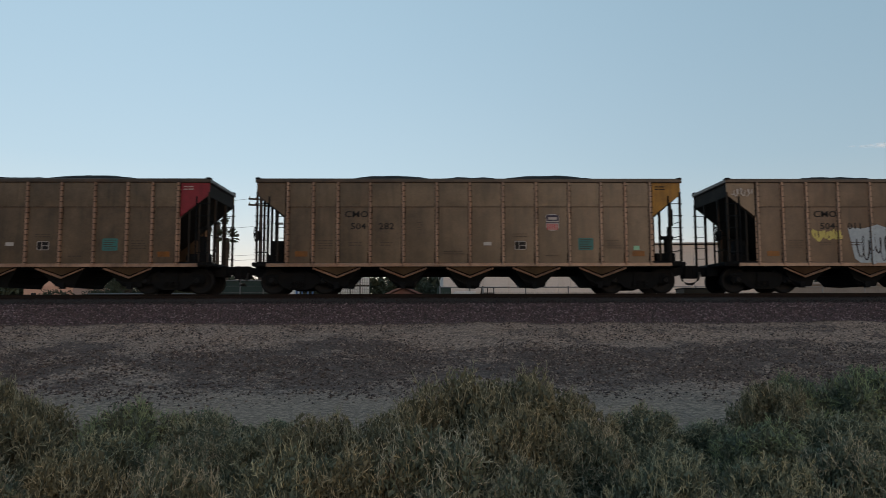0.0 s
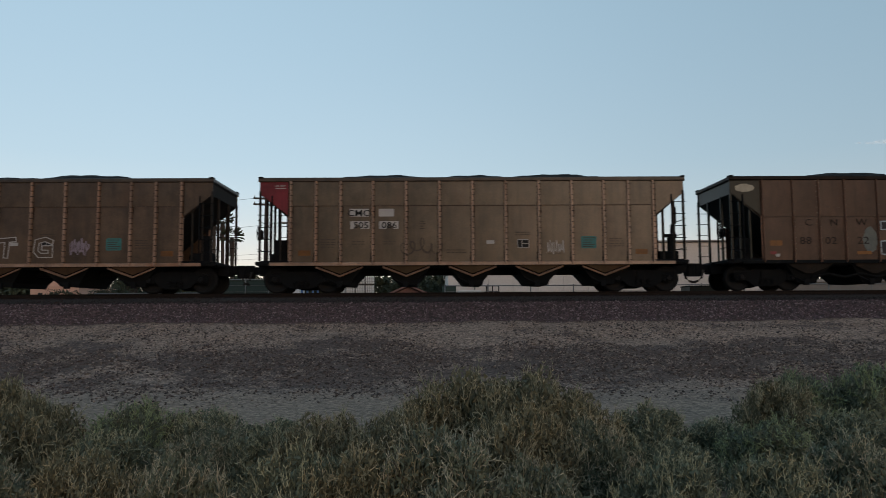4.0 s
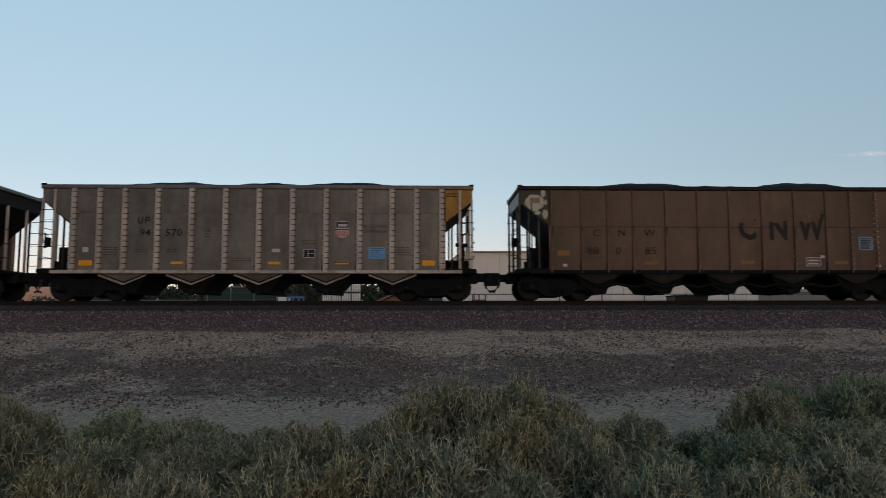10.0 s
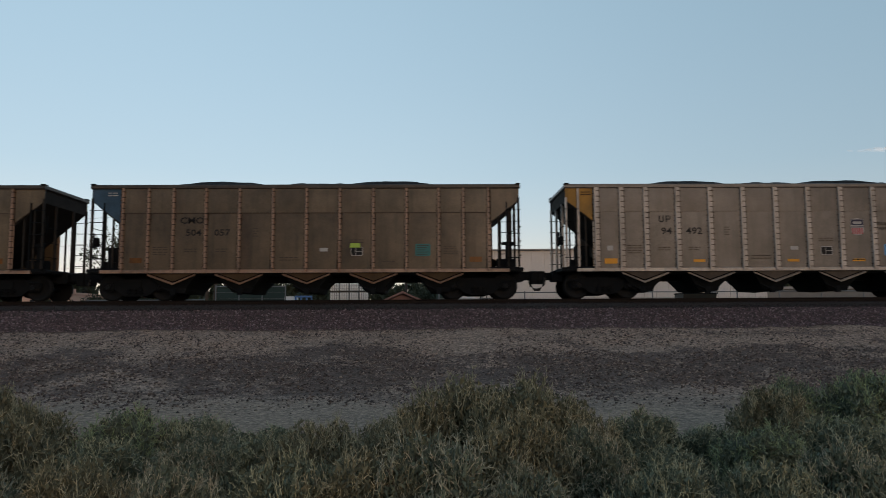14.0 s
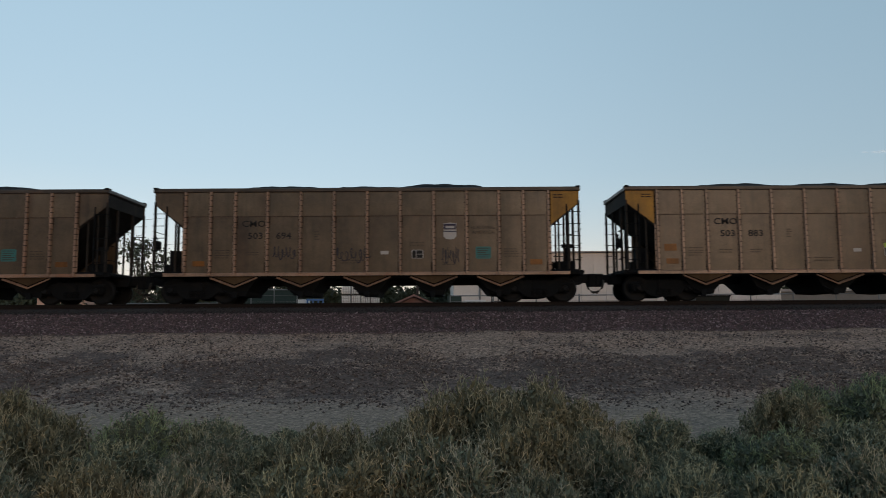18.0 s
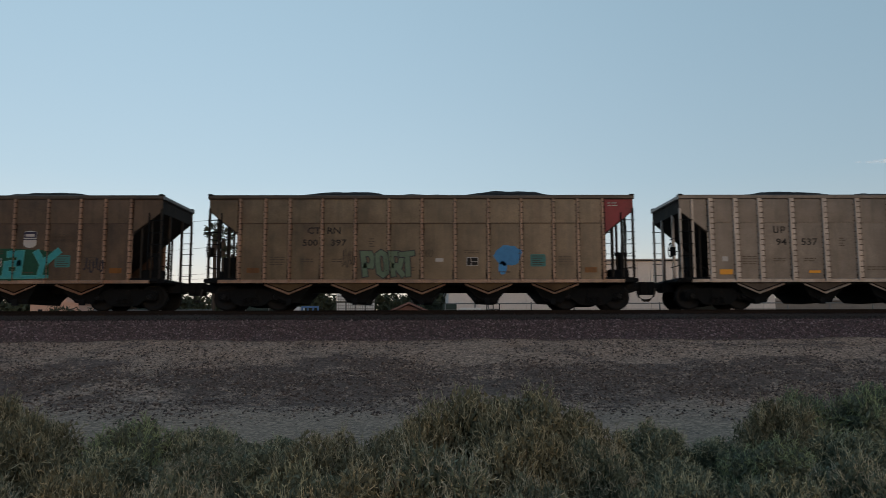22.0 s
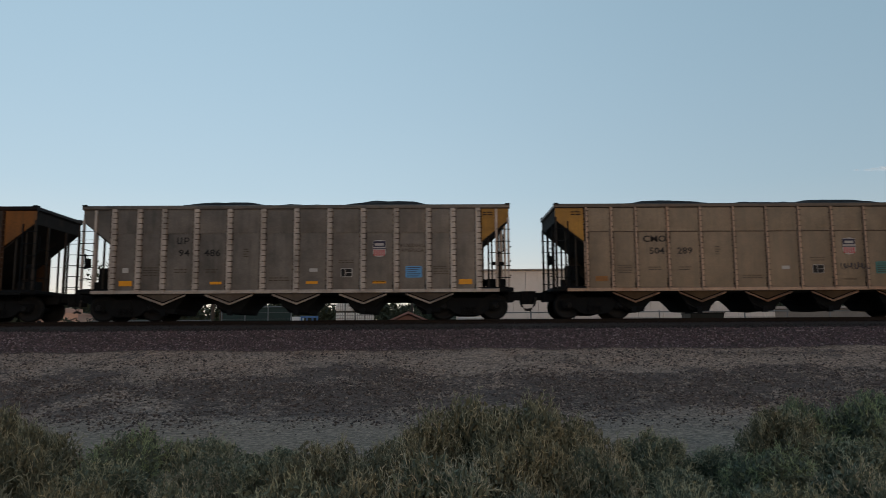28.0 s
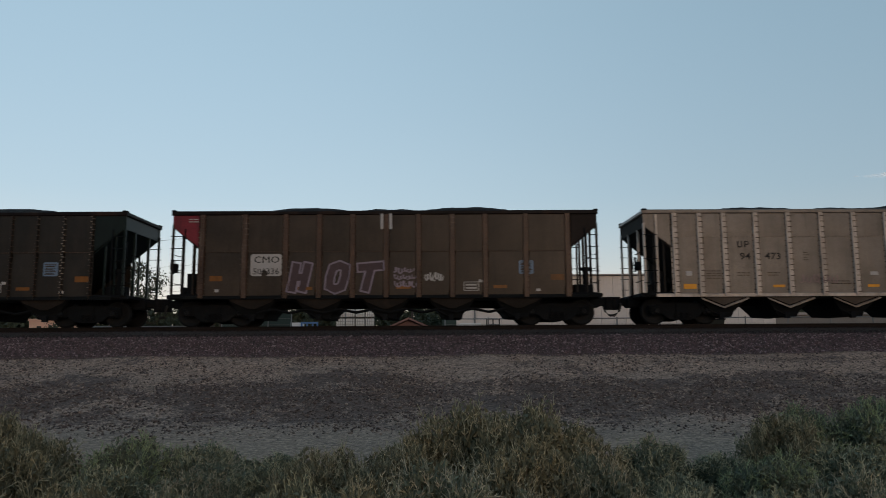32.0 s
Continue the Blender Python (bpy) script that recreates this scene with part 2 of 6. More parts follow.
M = {
    "tan": paint("tan_car_paint", (0.215, 0.158, 0.101)),
    "tan_warm": paint("warm_tan_car_paint", (0.183, 0.121, 0.078), rough=0.38, gloss=0.28),
    "tan_light": paint("light_tan_car_paint", (0.275, 0.207, 0.128)),
    "grey": paint("grey_car_paint", (0.262, 0.240, 0.218), amount=0.2),
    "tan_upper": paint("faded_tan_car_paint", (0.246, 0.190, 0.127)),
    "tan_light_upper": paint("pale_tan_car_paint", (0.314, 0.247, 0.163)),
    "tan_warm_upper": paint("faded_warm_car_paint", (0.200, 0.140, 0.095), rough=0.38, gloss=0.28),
    "rib_tan": paint("tan_rib_paint", (0.66, 0.445, 0.325), rust=(0.34, 0.13, 0.06), amount=0.55),
    "rib_grey": paint("pale_rib_paint", (0.84, 0.77, 0.70), rust=(0.45, 0.25, 0.15), amount=0.35),
    "brown": paint("brown_car_paint", (0.135, 0.070, 0.047), rust=(0.05, 0.035, 0.03), amount=0.4, rough=0.42, gloss=0.2),
    "rib_brown": paint("worn_brown_rib_paint", (0.32, 0.16, 0.107), rust=(0.55, 0.45, 0.36), amount=0.5, rough=0.42, gloss=0.2),
    "rib_wide": paint("worn_tan_rib_paint", (0.17, 0.105, 0.075), rust=(0.5, 0.4, 0.34), amount=0.4, rough=0.42, gloss=0.2),
    "dark_olive": paint("dark_olive_car_paint", (0.05, 0.042, 0.033), rust=(0.03, 0.025, 0.02), amount=0.5, rough=0.42, gloss=0.2),
    "brown_dark": paint("dark_brown_car_paint", (0.084, 0.050, 0.029), rust=(0.03, 0.025, 0.02), amount=0.6, rough=0.42, gloss=0.2),
    # darker than the sides: shade along the rim is put into this paint
    "chord_tan": paint("shaded_tan_rim_paint", (0.13, 0.105, 0.085), rough=0.45, gloss=0.3),
    "chord_dark": paint("black_rim_paint", (0.028, 0.022, 0.022), rough=0.5, gloss=0.08),
    "brown_tan": paint("brown_tan_car_paint", (0.092, 0.068, 0.049), rust=(0.06, 0.04, 0.03), amount=0.35, rough=0.42, gloss=0.2),
    "green": paint("dark_green_paint", (0.007, 0.024, 0.020), rust=(0.014, 0.014, 0.013), rough=0.42, gloss=0.2),
    "yellow": paint("yellow_paint", (0.62, 0.31, 0.02), rust=(0.2, 0.1, 0.02), amount=0.4, rough=0.5, gloss=0.3),
    "red": paint("red_paint", (0.40, 0.03, 0.055), rust=(0.15, 0.03, 0.03), amount=0.3, rough=0.5, gloss=0.3),
    "blue_grey": paint("blue_grey_paint", (0.06, 0.15, 0.25), amount=0.25, rough=0.5, gloss=0.3),
    "orange": paint("orange_paint", (0.396, 0.150, 0.016), rust=(0.086, 0.045, 0.024), amount=0.45, rough=0.5, gloss=0.3),
    # near-black: shade under the cars is put into iron, wheel and hopper colours
    "iron": material("shade_dark_iron", (0.0050, 0.0062, 0.0078), 0.9, 0.0, 0.3, 30, 0.15, stain=((0.0130, 0.0123, 0.0121), 3, 0.55, 0.5)),
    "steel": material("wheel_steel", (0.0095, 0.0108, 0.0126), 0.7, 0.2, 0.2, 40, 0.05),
    "hopper": material("dusty_shaded_hopper", (0.0050, 0.0062, 0.0072), 0.9, 0.0, 0.35, 25, 0.1, stain=((0.0130, 0.0133, 0.0132), 2, 0.55, 0.5)),
    # car ends darkened past their grime: the unlit side is in the colour
    "grime_shade": material("grimy_end_shade", (0.022, 0.019, 0.017), 0.85, 0.0, 0.35, 25, 0.1, stain=((0.05, 0.036, 0.028), 1.5, 0.55, 0.5)),
    "coal": material("coal", (0.012, 0.012, 0.013), 0.9, 0.0, 0.5, 60, 0.8),
    "black": material("black_marking", (0.012, 0.012, 0.013), 0.6, 0, 0.15, 40, 0),
    "black_faint": material("faint_black_marking", (0.0150, 0.0110, 0.0099), 0.7, 0, 0.2, 40, 0),
    "brown_red": paint("red_brown_car_paint", (0.115, 0.062, 0.034), rust=(0.05, 0.035, 0.03), amount=0.4, rough=0.42, gloss=0.2),
    "pale_blue": material("pale_blue_placard", (0.13, 0.185, 0.26), 0.5, 0, 0.15, 30, 0),
    # weld gaps and lap seam, with their shade in the colour
    "seam": material("dark_seam_shade", (0.065, 0.045, 0.036), 0.9, 0, 0.3, 30, 0),
    "rib_seam": paint("bare_worn_edge", (0.13, 0.068, 0.048), rust=(0.85, 0.72, 0.6), amount=0.95, rough=0.42, gloss=0.2),
    "mint": material("mint_sticker", (0.2, 0.42, 0.3), 0.5, 0, 0.1, 30, 0),
    "gr_mist": material("thin_teal_overspray", (0.10, 0.11, 0.105), 0.6, 0, 0.25, 8, 0),
    "gr_cream": material("cream_spray_paint", (0.34, 0.31, 0.25), 0.6, 0, 0.25, 8, 0),
    "faded": material("faded_marking", (0.06, 0.046, 0.036), 0.7, 0, 0.2, 40, 0),
    "white": material("white_marking", (0.62, 0.6, 0.57), 0.6, 0, 0.12, 40, 0),
    "pale": material("pale_marking", (0.351, 0.335, 0.328), 0.6, 0, 0.15, 40, 0),
    "teal": material("teal_placard", (0.035, 0.135, 0.135), 0.5, 0, 0.15, 30, 0),
    "sky_blue": material("blue_placard", (0.08, 0.25, 0.48), 0.5, 0, 0.12, 30, 0),
    "navy": material("navy_marking", (0.025, 0.024, 0.05), 0.5, 0, 0.1, 30, 0),
    "shield_red": material("faded_red_marking", (0.40, 0.06, 0.07), 0.5, 0, 0.12, 30, 0),
    "lime": material("lime_sticker", (0.32, 0.46, 0.08), 0.5, 0, 0.1, 30, 0),
    "reflector": material("orange_reflector_tape", (0.6, 0.25, 0.02), 0.4, 0, 0.12, 30, 0),
    "gr_black": material("black_spray_paint", (0.022, 0.022, 0.03), 0.5, 0, 0.15, 20, 0),
    "gr_white": material("pale_blue_spray_paint", (0.30, 0.36, 0.41), 0.5, 0, 0.2, 8, 0),
    "gr_teal": material("teal_spray_paint", (0.027, 0.223, 0.250), 0.5, 0, 0.2, 8, 0),
    "gr_green": material("green_spray_paint", (0.009, 0.054, 0.034), 0.5, 0, 0.2, 8, 0),
    "gr_sage": material("sage_spray_paint", (0.086, 0.128, 0.090), 0.5, 0, 0.2, 8, 0),
    "gr_orange": material("peach_spray_paint", (0.24, 0.13, 0.075), 0.5, 0, 0.2, 8, 0),
    "gr_blue": material("blue_spray_paint", (0.038, 0.180, 0.375), 0.5, 0, 0.2, 8, 0),
    "gr_plum": material("plum_brown_spray_paint", (0.060, 0.040, 0.044), 0.5, 0, 0.2, 8, 0),
    "gr_haze_dark": material("slate_spray_paint", (0.060, 0.075, 0.085), 0.6, 0, 0.3, 8, 0),
    "gr_teal_pale": material("pale_teal_spray_paint", (0.07, 0.27, 0.26), 0.5, 0, 0.2, 8, 0),
    "gr_lilac": material("lilac_spray_paint", (0.20, 0.165, 0.205), 0.5, 0, 0.2, 8, 0),
    "gr_mauve": material("mauve_spray_paint", (0.17, 0.12, 0.125), 0.5, 0, 0.2, 8, 0),
    "gr_yellow": material("yellow_spray_paint", (0.42, 0.37, 0.12), 0.5, 0, 0.2, 8, 0),
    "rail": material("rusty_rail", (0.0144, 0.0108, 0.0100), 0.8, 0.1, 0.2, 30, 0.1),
    # near-black for concrete: shade beside the rails is in the colour
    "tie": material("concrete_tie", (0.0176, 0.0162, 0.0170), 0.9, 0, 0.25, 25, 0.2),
    "ballast": material("ballast_stone", (0.105, 0.066, 0.072), 0.9, 0, 0.25, 60, 0.2, spread=((0.070, 0.050, 0.055), (0.130, 0.087, 0.097), (0.086, 0.053, 0.061), (0.151, 0.106, 0.112), (0.101, 0.067, 0.075), (0.061, 0.042, 0.045), (0.242, 0.183, 0.192)), island=True),
    "gravel": material("slope_stone", (0.083, 0.060, 0.051), 0.9, 0, 0.25, 60, 0.2, spread=((0.060, 0.042, 0.038), (0.140, 0.105, 0.088), (0.079, 0.053, 0.048), (0.170, 0.125, 0.105), (0.049, 0.036, 0.033), (0.111, 0.077, 0.067), (0.280, 0.217, 0.182)), island=True),
    # shade under the train, painted into the stones next to the ties
    "track_shade": material("shaded_track_stone", (0.024, 0.017, 0.017), 0.9, 0, 0.25, 60, 0.2, spread=((0.014, 0.011, 0.011), (0.038, 0.024, 0.024)), island=True),
    "stem": material("shrub_stem", (0.083, 0.064, 0.045), 0.9, 0, 0.2, 50, 0, spread=((0.127, 0.102, 0.069), (0.059, 0.049, 0.035)), island=True),
    "leaf_grey": material("grey_green_foliage", (0.2860, 0.2678, 0.1937), 0.85, 0, 0.2, 30, 0, spread=((0.2184, 0.2145, 0.1560), (0.3900, 0.3458, 0.2522), (0.1820, 0.1794, 0.1287), (0.3315, 0.3107, 0.2119)), island=True),
    "leaf_straw": material("straw_green_foliage", (0.2898, 0.2599, 0.1630), 0.85, 0, 0.2, 30, 0, spread=((0.2219, 0.2063, 0.1294), (0.3748, 0.3347, 0.2224), (0.1690, 0.1609, 0.1028), (0.3181, 0.2721, 0.1728)), island=True),
    "leaf_sage": material("sage_foliage", (0.2938, 0.3072, 0.2036), 0.85, 0, 0.2, 30, 0, spread=((0.2300, 0.2374, 0.1594), (0.3755, 0.3636, 0.2411), (0.3087, 0.2909, 0.1795)), island=True),
    "leaf_green": material("green_foliage", (0.2039, 0.2586, 0.1368), 0.85, 0, 0.2, 30, 0, spread=((0.1598, 0.2075, 0.1121), (0.2783, 0.3283, 0.1824), (0.2342, 0.2742, 0.1430)), island=True),
    # darker than the sprigs: shade inside the bush is put into these two
    "inner_green": material("shaded_green_foliage", (0.1159, 0.1331, 0.0895), 0.9, 0, 0.2, 30, 0, spread=((0.0872, 0.1045, 0.0734), (0.1446, 0.1584, 0.1056)), island=True),
    "inner_straw": material("shaded_olive_foliage", (0.1245, 0.1189, 0.0711), 0.9, 0, 0.2, 30, 0, spread=((0.0919, 0.0926, 0.0592), (0.1559, 0.1424, 0.0871)), island=True),
    "tree_leaf": material("dark_tree_foliage", (0.03, 0.04, 0.02), 0.8, 0, 0.3, 30, 0, spread=((0.02, 0.03, 0.015), (0.045, 0.055, 0.03)), island=True),
    "bark": material("dark_bark", (0.06, 0.045, 0.035), 0.9, 0, 0.3, 20, 0.3),
    "wood": material("weathered_wood_pole", (0.045, 0.035, 0.03), 0.9, 0, 0.3, 20, 0.2),
    "cream": material("cream_stucco", (0.62, 0.38, 0.29), 0.9, 0, 0.08, 10, 0.1),
    "shed": material("pale_metal_siding", (0.60, 0.545, 0.51), 0.6, 0, 0.08, 6, 0),
    "shed_grey": material("grey_block_wall", (0.2, 0.19, 0.18), 0.9, 0, 0.15, 10, 0.1),
    "shed_roof": material("grey_metal_roof", (0.25, 0.24, 0.24), 0.5, 0, 0.1, 6, 0),
    "roof_red": material("red_tile_roof", (0.22, 0.12, 0.10), 0.9, 0, 0.2, 12, 0.3),
    "stucco": material("beige_stucco", (0.4, 0.34, 0.28), 0.9, 0, 0.1, 10, 0.1),
    "plastic_white": material("white_plastic", (0.65, 0.66, 0.66), 0.5, 0, 0.08, 10, 0),
    "glass": material("dark_window_glass", (0.02, 0.025, 0.03), 0.1, 0, 0.1, 5, 0),
    "galv": material("galvanised_steel", (0.2, 0.2, 0.2), 0.5, 0.4, 0.15, 20, 0),
    "screen": material("green_fence_screen", (0.039, 0.061, 0.052), 0.9, 0, 0.15, 12, 0.1),
    "blue_frame": material("blue_frame_paint", (0.06, 0.16, 0.36), 0.5, 0, 0.12, 20, 0),
    "cable": material("black_cable", (0.015, 0.015, 0.015), 0.7, 0, 0.1, 10, 0),
}


for key in ("iron", "hopper", "grime_shade", "coal", "rail", "tie", "steel", "black", "black_faint", "navy", "faded", "seam", "white", "pale", "teal", "sky_blue", "reflector", "lime", "mint", "pale_blue", "shield_red", *[k for k in M if k.startswith("gr_")]):
    M[key].node_tree.nodes["Principled BSDF"].inputs["Specular IOR Level"].default_value = 0.15


def ground_material():
    m = bpy.data.materials.new("desert_ground")
    m.use_nodes = True
    n, l = m.node_tree.nodes, m.node_tree.links
    b = n["Principled BSDF"]
    b.inputs["Roughness"].default_value = 0.95
    co = n.new("ShaderNodeTexCoord")
    sep = n.new("ShaderNodeSeparateXYZ")
    l.new(co.outputs["Object"], sep.inputs[0])

    def nz(scale, detail=6, stretch=None):
        t = n.new("ShaderNodeTexNoise")
        t.inputs["Scale"].default_value, t.inputs["Detail"].default_value = scale, detail
        if stretch:
            mp = n.new("ShaderNodeMapping")
            mp.inputs["Scale"].default_value = stretch
            l.new(co.outputs["Object"], mp.inputs[0])
            l.new(mp.outputs[0], t.inputs["Vector"])
        else:
            l.new(co.outputs["Object"], t.inputs["Vector"])
        return t.outputs[0]

    def math_(op, a, c, d=None):
        t = n.new("ShaderNodeMath")
        t.operation = op
        for i, v in enumerate((a, c, d)):
            if v is None:
                continue
            if isinstance(v, (int, float)):
                t.inputs[i].default_value = v
            else:
                l.new(v, t.inputs[i])
        return t.outputs[0]

    # pale dirt, with dark rubble spilt over it: little on the road, most along the foot of the bank
    small = math_("MULTIPLY_ADD", nz(3.0, 6), 0.5, -0.25)
    yy = math_("ADD", sep.outputs[1], small)

    def along(value, stops):
        yr = n.new("ShaderNodeMapRange")
        yr.inputs[1].default_value, yr.inputs[2].default_value = 8, 28
        l.new(value, yr.inputs[0])
        ramp = n.new("ShaderNodeValToRGB")
        els = ramp.color_ramp.elements
        for i, (y, c) in enumerate(stops):
            e = els[i] if i < 2 else els.new((y - 8) / 20)
            e.position, e.color = (y - 8) / 20, (*c, 1)
        l.new(yr.outputs[0], ramp.inputs[0])
        return ramp.outputs[0]

    dirt = along(yy, [(9.5, (0.224, 0.154, 0.117)), (11.5, (0.250, 0.176, 0.128)), (14.2, (0.265, 0.186, 0.138)), (16.0, (0.256, 0.181, 0.141)), (22.0, (0.283, 0.189, 0.143))])
    # 22.35 to 23.7: darkened as painted shade in the gaps between ballast stones
    # 24.0 and on: near-black as painted shade under the train
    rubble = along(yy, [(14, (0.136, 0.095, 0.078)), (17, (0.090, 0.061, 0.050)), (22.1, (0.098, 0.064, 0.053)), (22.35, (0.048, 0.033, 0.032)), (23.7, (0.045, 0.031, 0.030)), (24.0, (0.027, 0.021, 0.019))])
    share = along(math_("ADD", sep.outputs[1], math_("MULTIPLY_ADD", nz(0.42, 5, (0.5, 1, 1)), 7.0, -3.5)),
                  [(13.2, (0.30,) * 3), (15.6, (0.52,) * 3), (16.6, (0.70,) * 3), (18.6, (0.70,) * 3), (19.8, (0.38,) * 3), (21.6, (0.36,) * 3)])
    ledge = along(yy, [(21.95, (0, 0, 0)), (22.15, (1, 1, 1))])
    lump = math_("ADD", math_("ADD", math_("MULTIPLY", nz(1.1, 8, (0.8, 1, 1)), 0.42), math_("MULTIPLY", nz(6.0, 6), 0.28)), math_("MULTIPLY", nz(24.0, 4), 0.30))
    over = n.new("ShaderNodeMapRange")
    over.inputs[1].default_value, over.inputs[2].default_value = 0.98, 1.10
    l.new(math_("ADD", math_("MULTIPLY_ADD", lump, 2.9, -0.95), share), over.inputs[0])
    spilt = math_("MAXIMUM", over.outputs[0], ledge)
    cover = n.new("ShaderNodeMix")
    cover.data_type = "RGBA"
    l.new(spilt, cover.inputs[0])
    l.new(dirt, cover.inputs[6])
    l.new(rubble, cover.inputs[7])
    speck = n.new("ShaderNodeTexVoronoi")
    speck.inputs["Scale"].default_value = 22
    l.new(co.outputs["Object"], speck.inputs["Vector"])
    sp = n.new("ShaderNodeMapRange")
    sp.inputs[1].default_value, sp.inputs[2].default_value = 0, 1
    sp.inputs[3].default_value, sp.inputs[4].default_value = 0.5, 1.42
    sepc = n.new("ShaderNodeSeparateColor")
    l.new(speck.outputs["Color"], sepc.inputs[0])
    l.new(sepc.outputs[0], sp.inputs[0])
    g = n.new("ShaderNodeMapRange")
    g.inputs[1].default_value, g.inputs[2].default_value = 0.3, 0.7
    g.inputs[3].default_value, g.inputs[4].default_value = 0.62, 1.36
    l.new(nz(9, 8), g.inputs[0])
    tone = math_("MULTIPLY", sp.outputs[0], g.outputs[0])
    grey = n.new("ShaderNodeCombineColor")
    for k in range(3):
        l.new(tone, grey.inputs[k])
    mul = n.new("ShaderNodeMix")
    mul.data_type, mul.blend_type = "RGBA", "MULTIPLY"
    mul.inputs[0].default_value = 1
    l.new(cover.outputs[2], mul.inputs[6])
    l.new(grey.outputs[0], mul.inputs[7])
    l.new(mul.outputs[2], b.inputs["Base Color"])
    bp = n.new("ShaderNodeBump")
    bp.inputs["Strength"].default_value, bp.inputs["Distance"].default_value = 0.6, 0.03
    l.new(nz(22, 8), bp.inputs["Height"])
    l.new(bp.outputs[0], b.inputs["Normal"])
    return m


# ---- mesh building ----
class Shape:
    """Collects vertices and faces for one mesh."""

    def __init__(self):
        self.v, self.f = [], []

    def add(self, verts, faces):
        o = len(self.v)
        self.v += [tuple(p) for p in verts]
        self.f += [tuple(i + o for i in f) for f in faces]
        return self

    def box(self, x0, x1, y0, y1, z0, z1, c=0.0):
        """A box; c bevels its edges along its longest side."""
        if c <= 0:
            return self.add([(x, y, z) for x in (x0, x1) for y in (y0, y1) for z in (z0, z1)],
                            [(0, 1, 3, 2), (4, 6, 7, 5), (0, 4, 5, 1), (2, 3, 7, 6), (0, 2, 6, 4), (1, 5, 7, 3)])
        d = (x1 - x0, y1 - y0, z1 - z0)
        ax = d.index(max(d))
        lo, hi = ((x0, x1), (y0, y1), (z0, z1))[ax]
        (a0, a1), (b0, b1) = [((x0, x1), (y0, y1), (z0, z1))[i] for i in range(3) if i != ax]
        ring = [(a0 + c, b0), (a1 - c, b0), (a1, b0 + c), (a1, b1 - c), (a1 - c, b1), (a0 + c, b1), (a0, b1 - c), (a0, b0 + c)]
        vs = []
        for e in (lo, hi):
            for a, b in ring:
                p = [a, b]
                p.insert(ax, e)
                vs.append(p)
        fs = [(i, (i + 1) % 8, (i + 1) % 8 + 8, i + 8) for i in range(8)]
        return self.add(vs, fs + [tuple(range(7, -1, -1)), tuple(range(8, 16))])

    def prism(self, outline, y0, y1):
        """An outline in x, z drawn out from y0 to y1."""
        k = len(outline)
        vs = [(x, y0, z) for x, z in outline] + [(x, y1, z) for x, z in outline]
        return self.add(vs, [tuple(range(k)), tuple(range(2 * k - 1, k - 1, -1))] + [(i, i + k, (i + 1) % k + k, (i + 1) % k) for i in range(k)])

    def prism_x(self, outline, x0, x1):
        k = len(outline)
        vs = [(x0, y, z) for y, z in outline] + [(x1, y, z) for y, z in outline]
        return self.add(vs, [tuple(range(k)), tuple(range(2 * k - 1, k - 1, -1))] + [(i, i + k, (i + 1) % k + k, (i + 1) % k) for i in range(k)])

    def tube(self, points, radii, sides=6, cap=True):
        """A tube through points."""
        pts = [Vector(p) for p in points]
        if not hasattr(radii, "__len__"):
            radii = [radii] * len(pts)
        o = len(self.v)
        for i, p in enumerate(pts):
            d = (pts[min(i + 1, len(pts) - 1)] - pts[max(i - 1, 0)]).normalized()
            u = d.orthogonal().normalized()
            w = d.cross(u)
            for k in range(sides):
                a = 2 * math.pi * k / sides
                self.v.append(tuple(p + (u * math.cos(a) + w * math.sin(a)) * radii[i]))
        for i in range(len(pts) - 1):
            for k in range(sides):
                a, b = o + i * sides + k, o + i * sides + (k + 1) % sides
                self.f.append((a, b, b + sides, a + sides))
        if cap:
            self.f.append(tuple(o + k for k in range(sides - 1, -1, -1)))
            self.f.append(tuple(o + (len(pts) - 1) * sides + k for k in range(sides)))
        return self

    def lathe_y(self, profile, cx=0.0, cz=0.0, sides=24):
        """Rings of (radius, y) round an axle along y."""
        o = len(self.v)
        for r, y in profile:
            for k in range(sides):
                a = 2 * math.pi * k / sides
                self.v.append((cx + r * math.cos(a), y, cz + r * math.sin(a)))
        for i in range(len(profile) - 1):
            for k in range(sides):
                a, b = o + i * sides + k, o + i * sides + (k + 1) % sides
                self.f.append((a, b, b + sides, a + sides))
        self.f.append(tuple(o + k for k in range(sides - 1, -1, -1)))
        self.f.append(tuple(o + (len(profile) - 1) * sides + k for k in range(sides)))
        return self

    def mesh(self, name, mat, smooth=False):
        me = bpy.data.meshes.new(name)
        me.from_pydata(self.v, [], self.f)
        me.materials.append(mat)
        if smooth:
            me.polygons.foreach_set("use_smooth", [True] * len(me.polygons))
        me.update()
        return me


CACHE = {}


def cached(key, mat, build, smooth=False):
    """One mesh for each shape and material, shared by all pieces alike."""
    full = (key, mat)
    if full not in CACHE:
        CACHE[full] = build().mesh(str(key[0]), M[mat], smooth)
    return CACHE[full]


def part(name, data, parent, at=None, label=""):
    ob = new(name, data)
    ob.parent = parent
    if at is not None:
        ob.matrix_basis = at
    if label:
        ob["label"] = label
    return ob


def thing(name, label, category, at=None, group="", kind="", data=None):
    ob = new(name, data)
    if at is not None:
        ob.matrix_basis = at
    return tagged(ob, label, category, group, kind)


# ---- ground ----
RAIL_Z, TRACK_Y = 2.34, 26.35
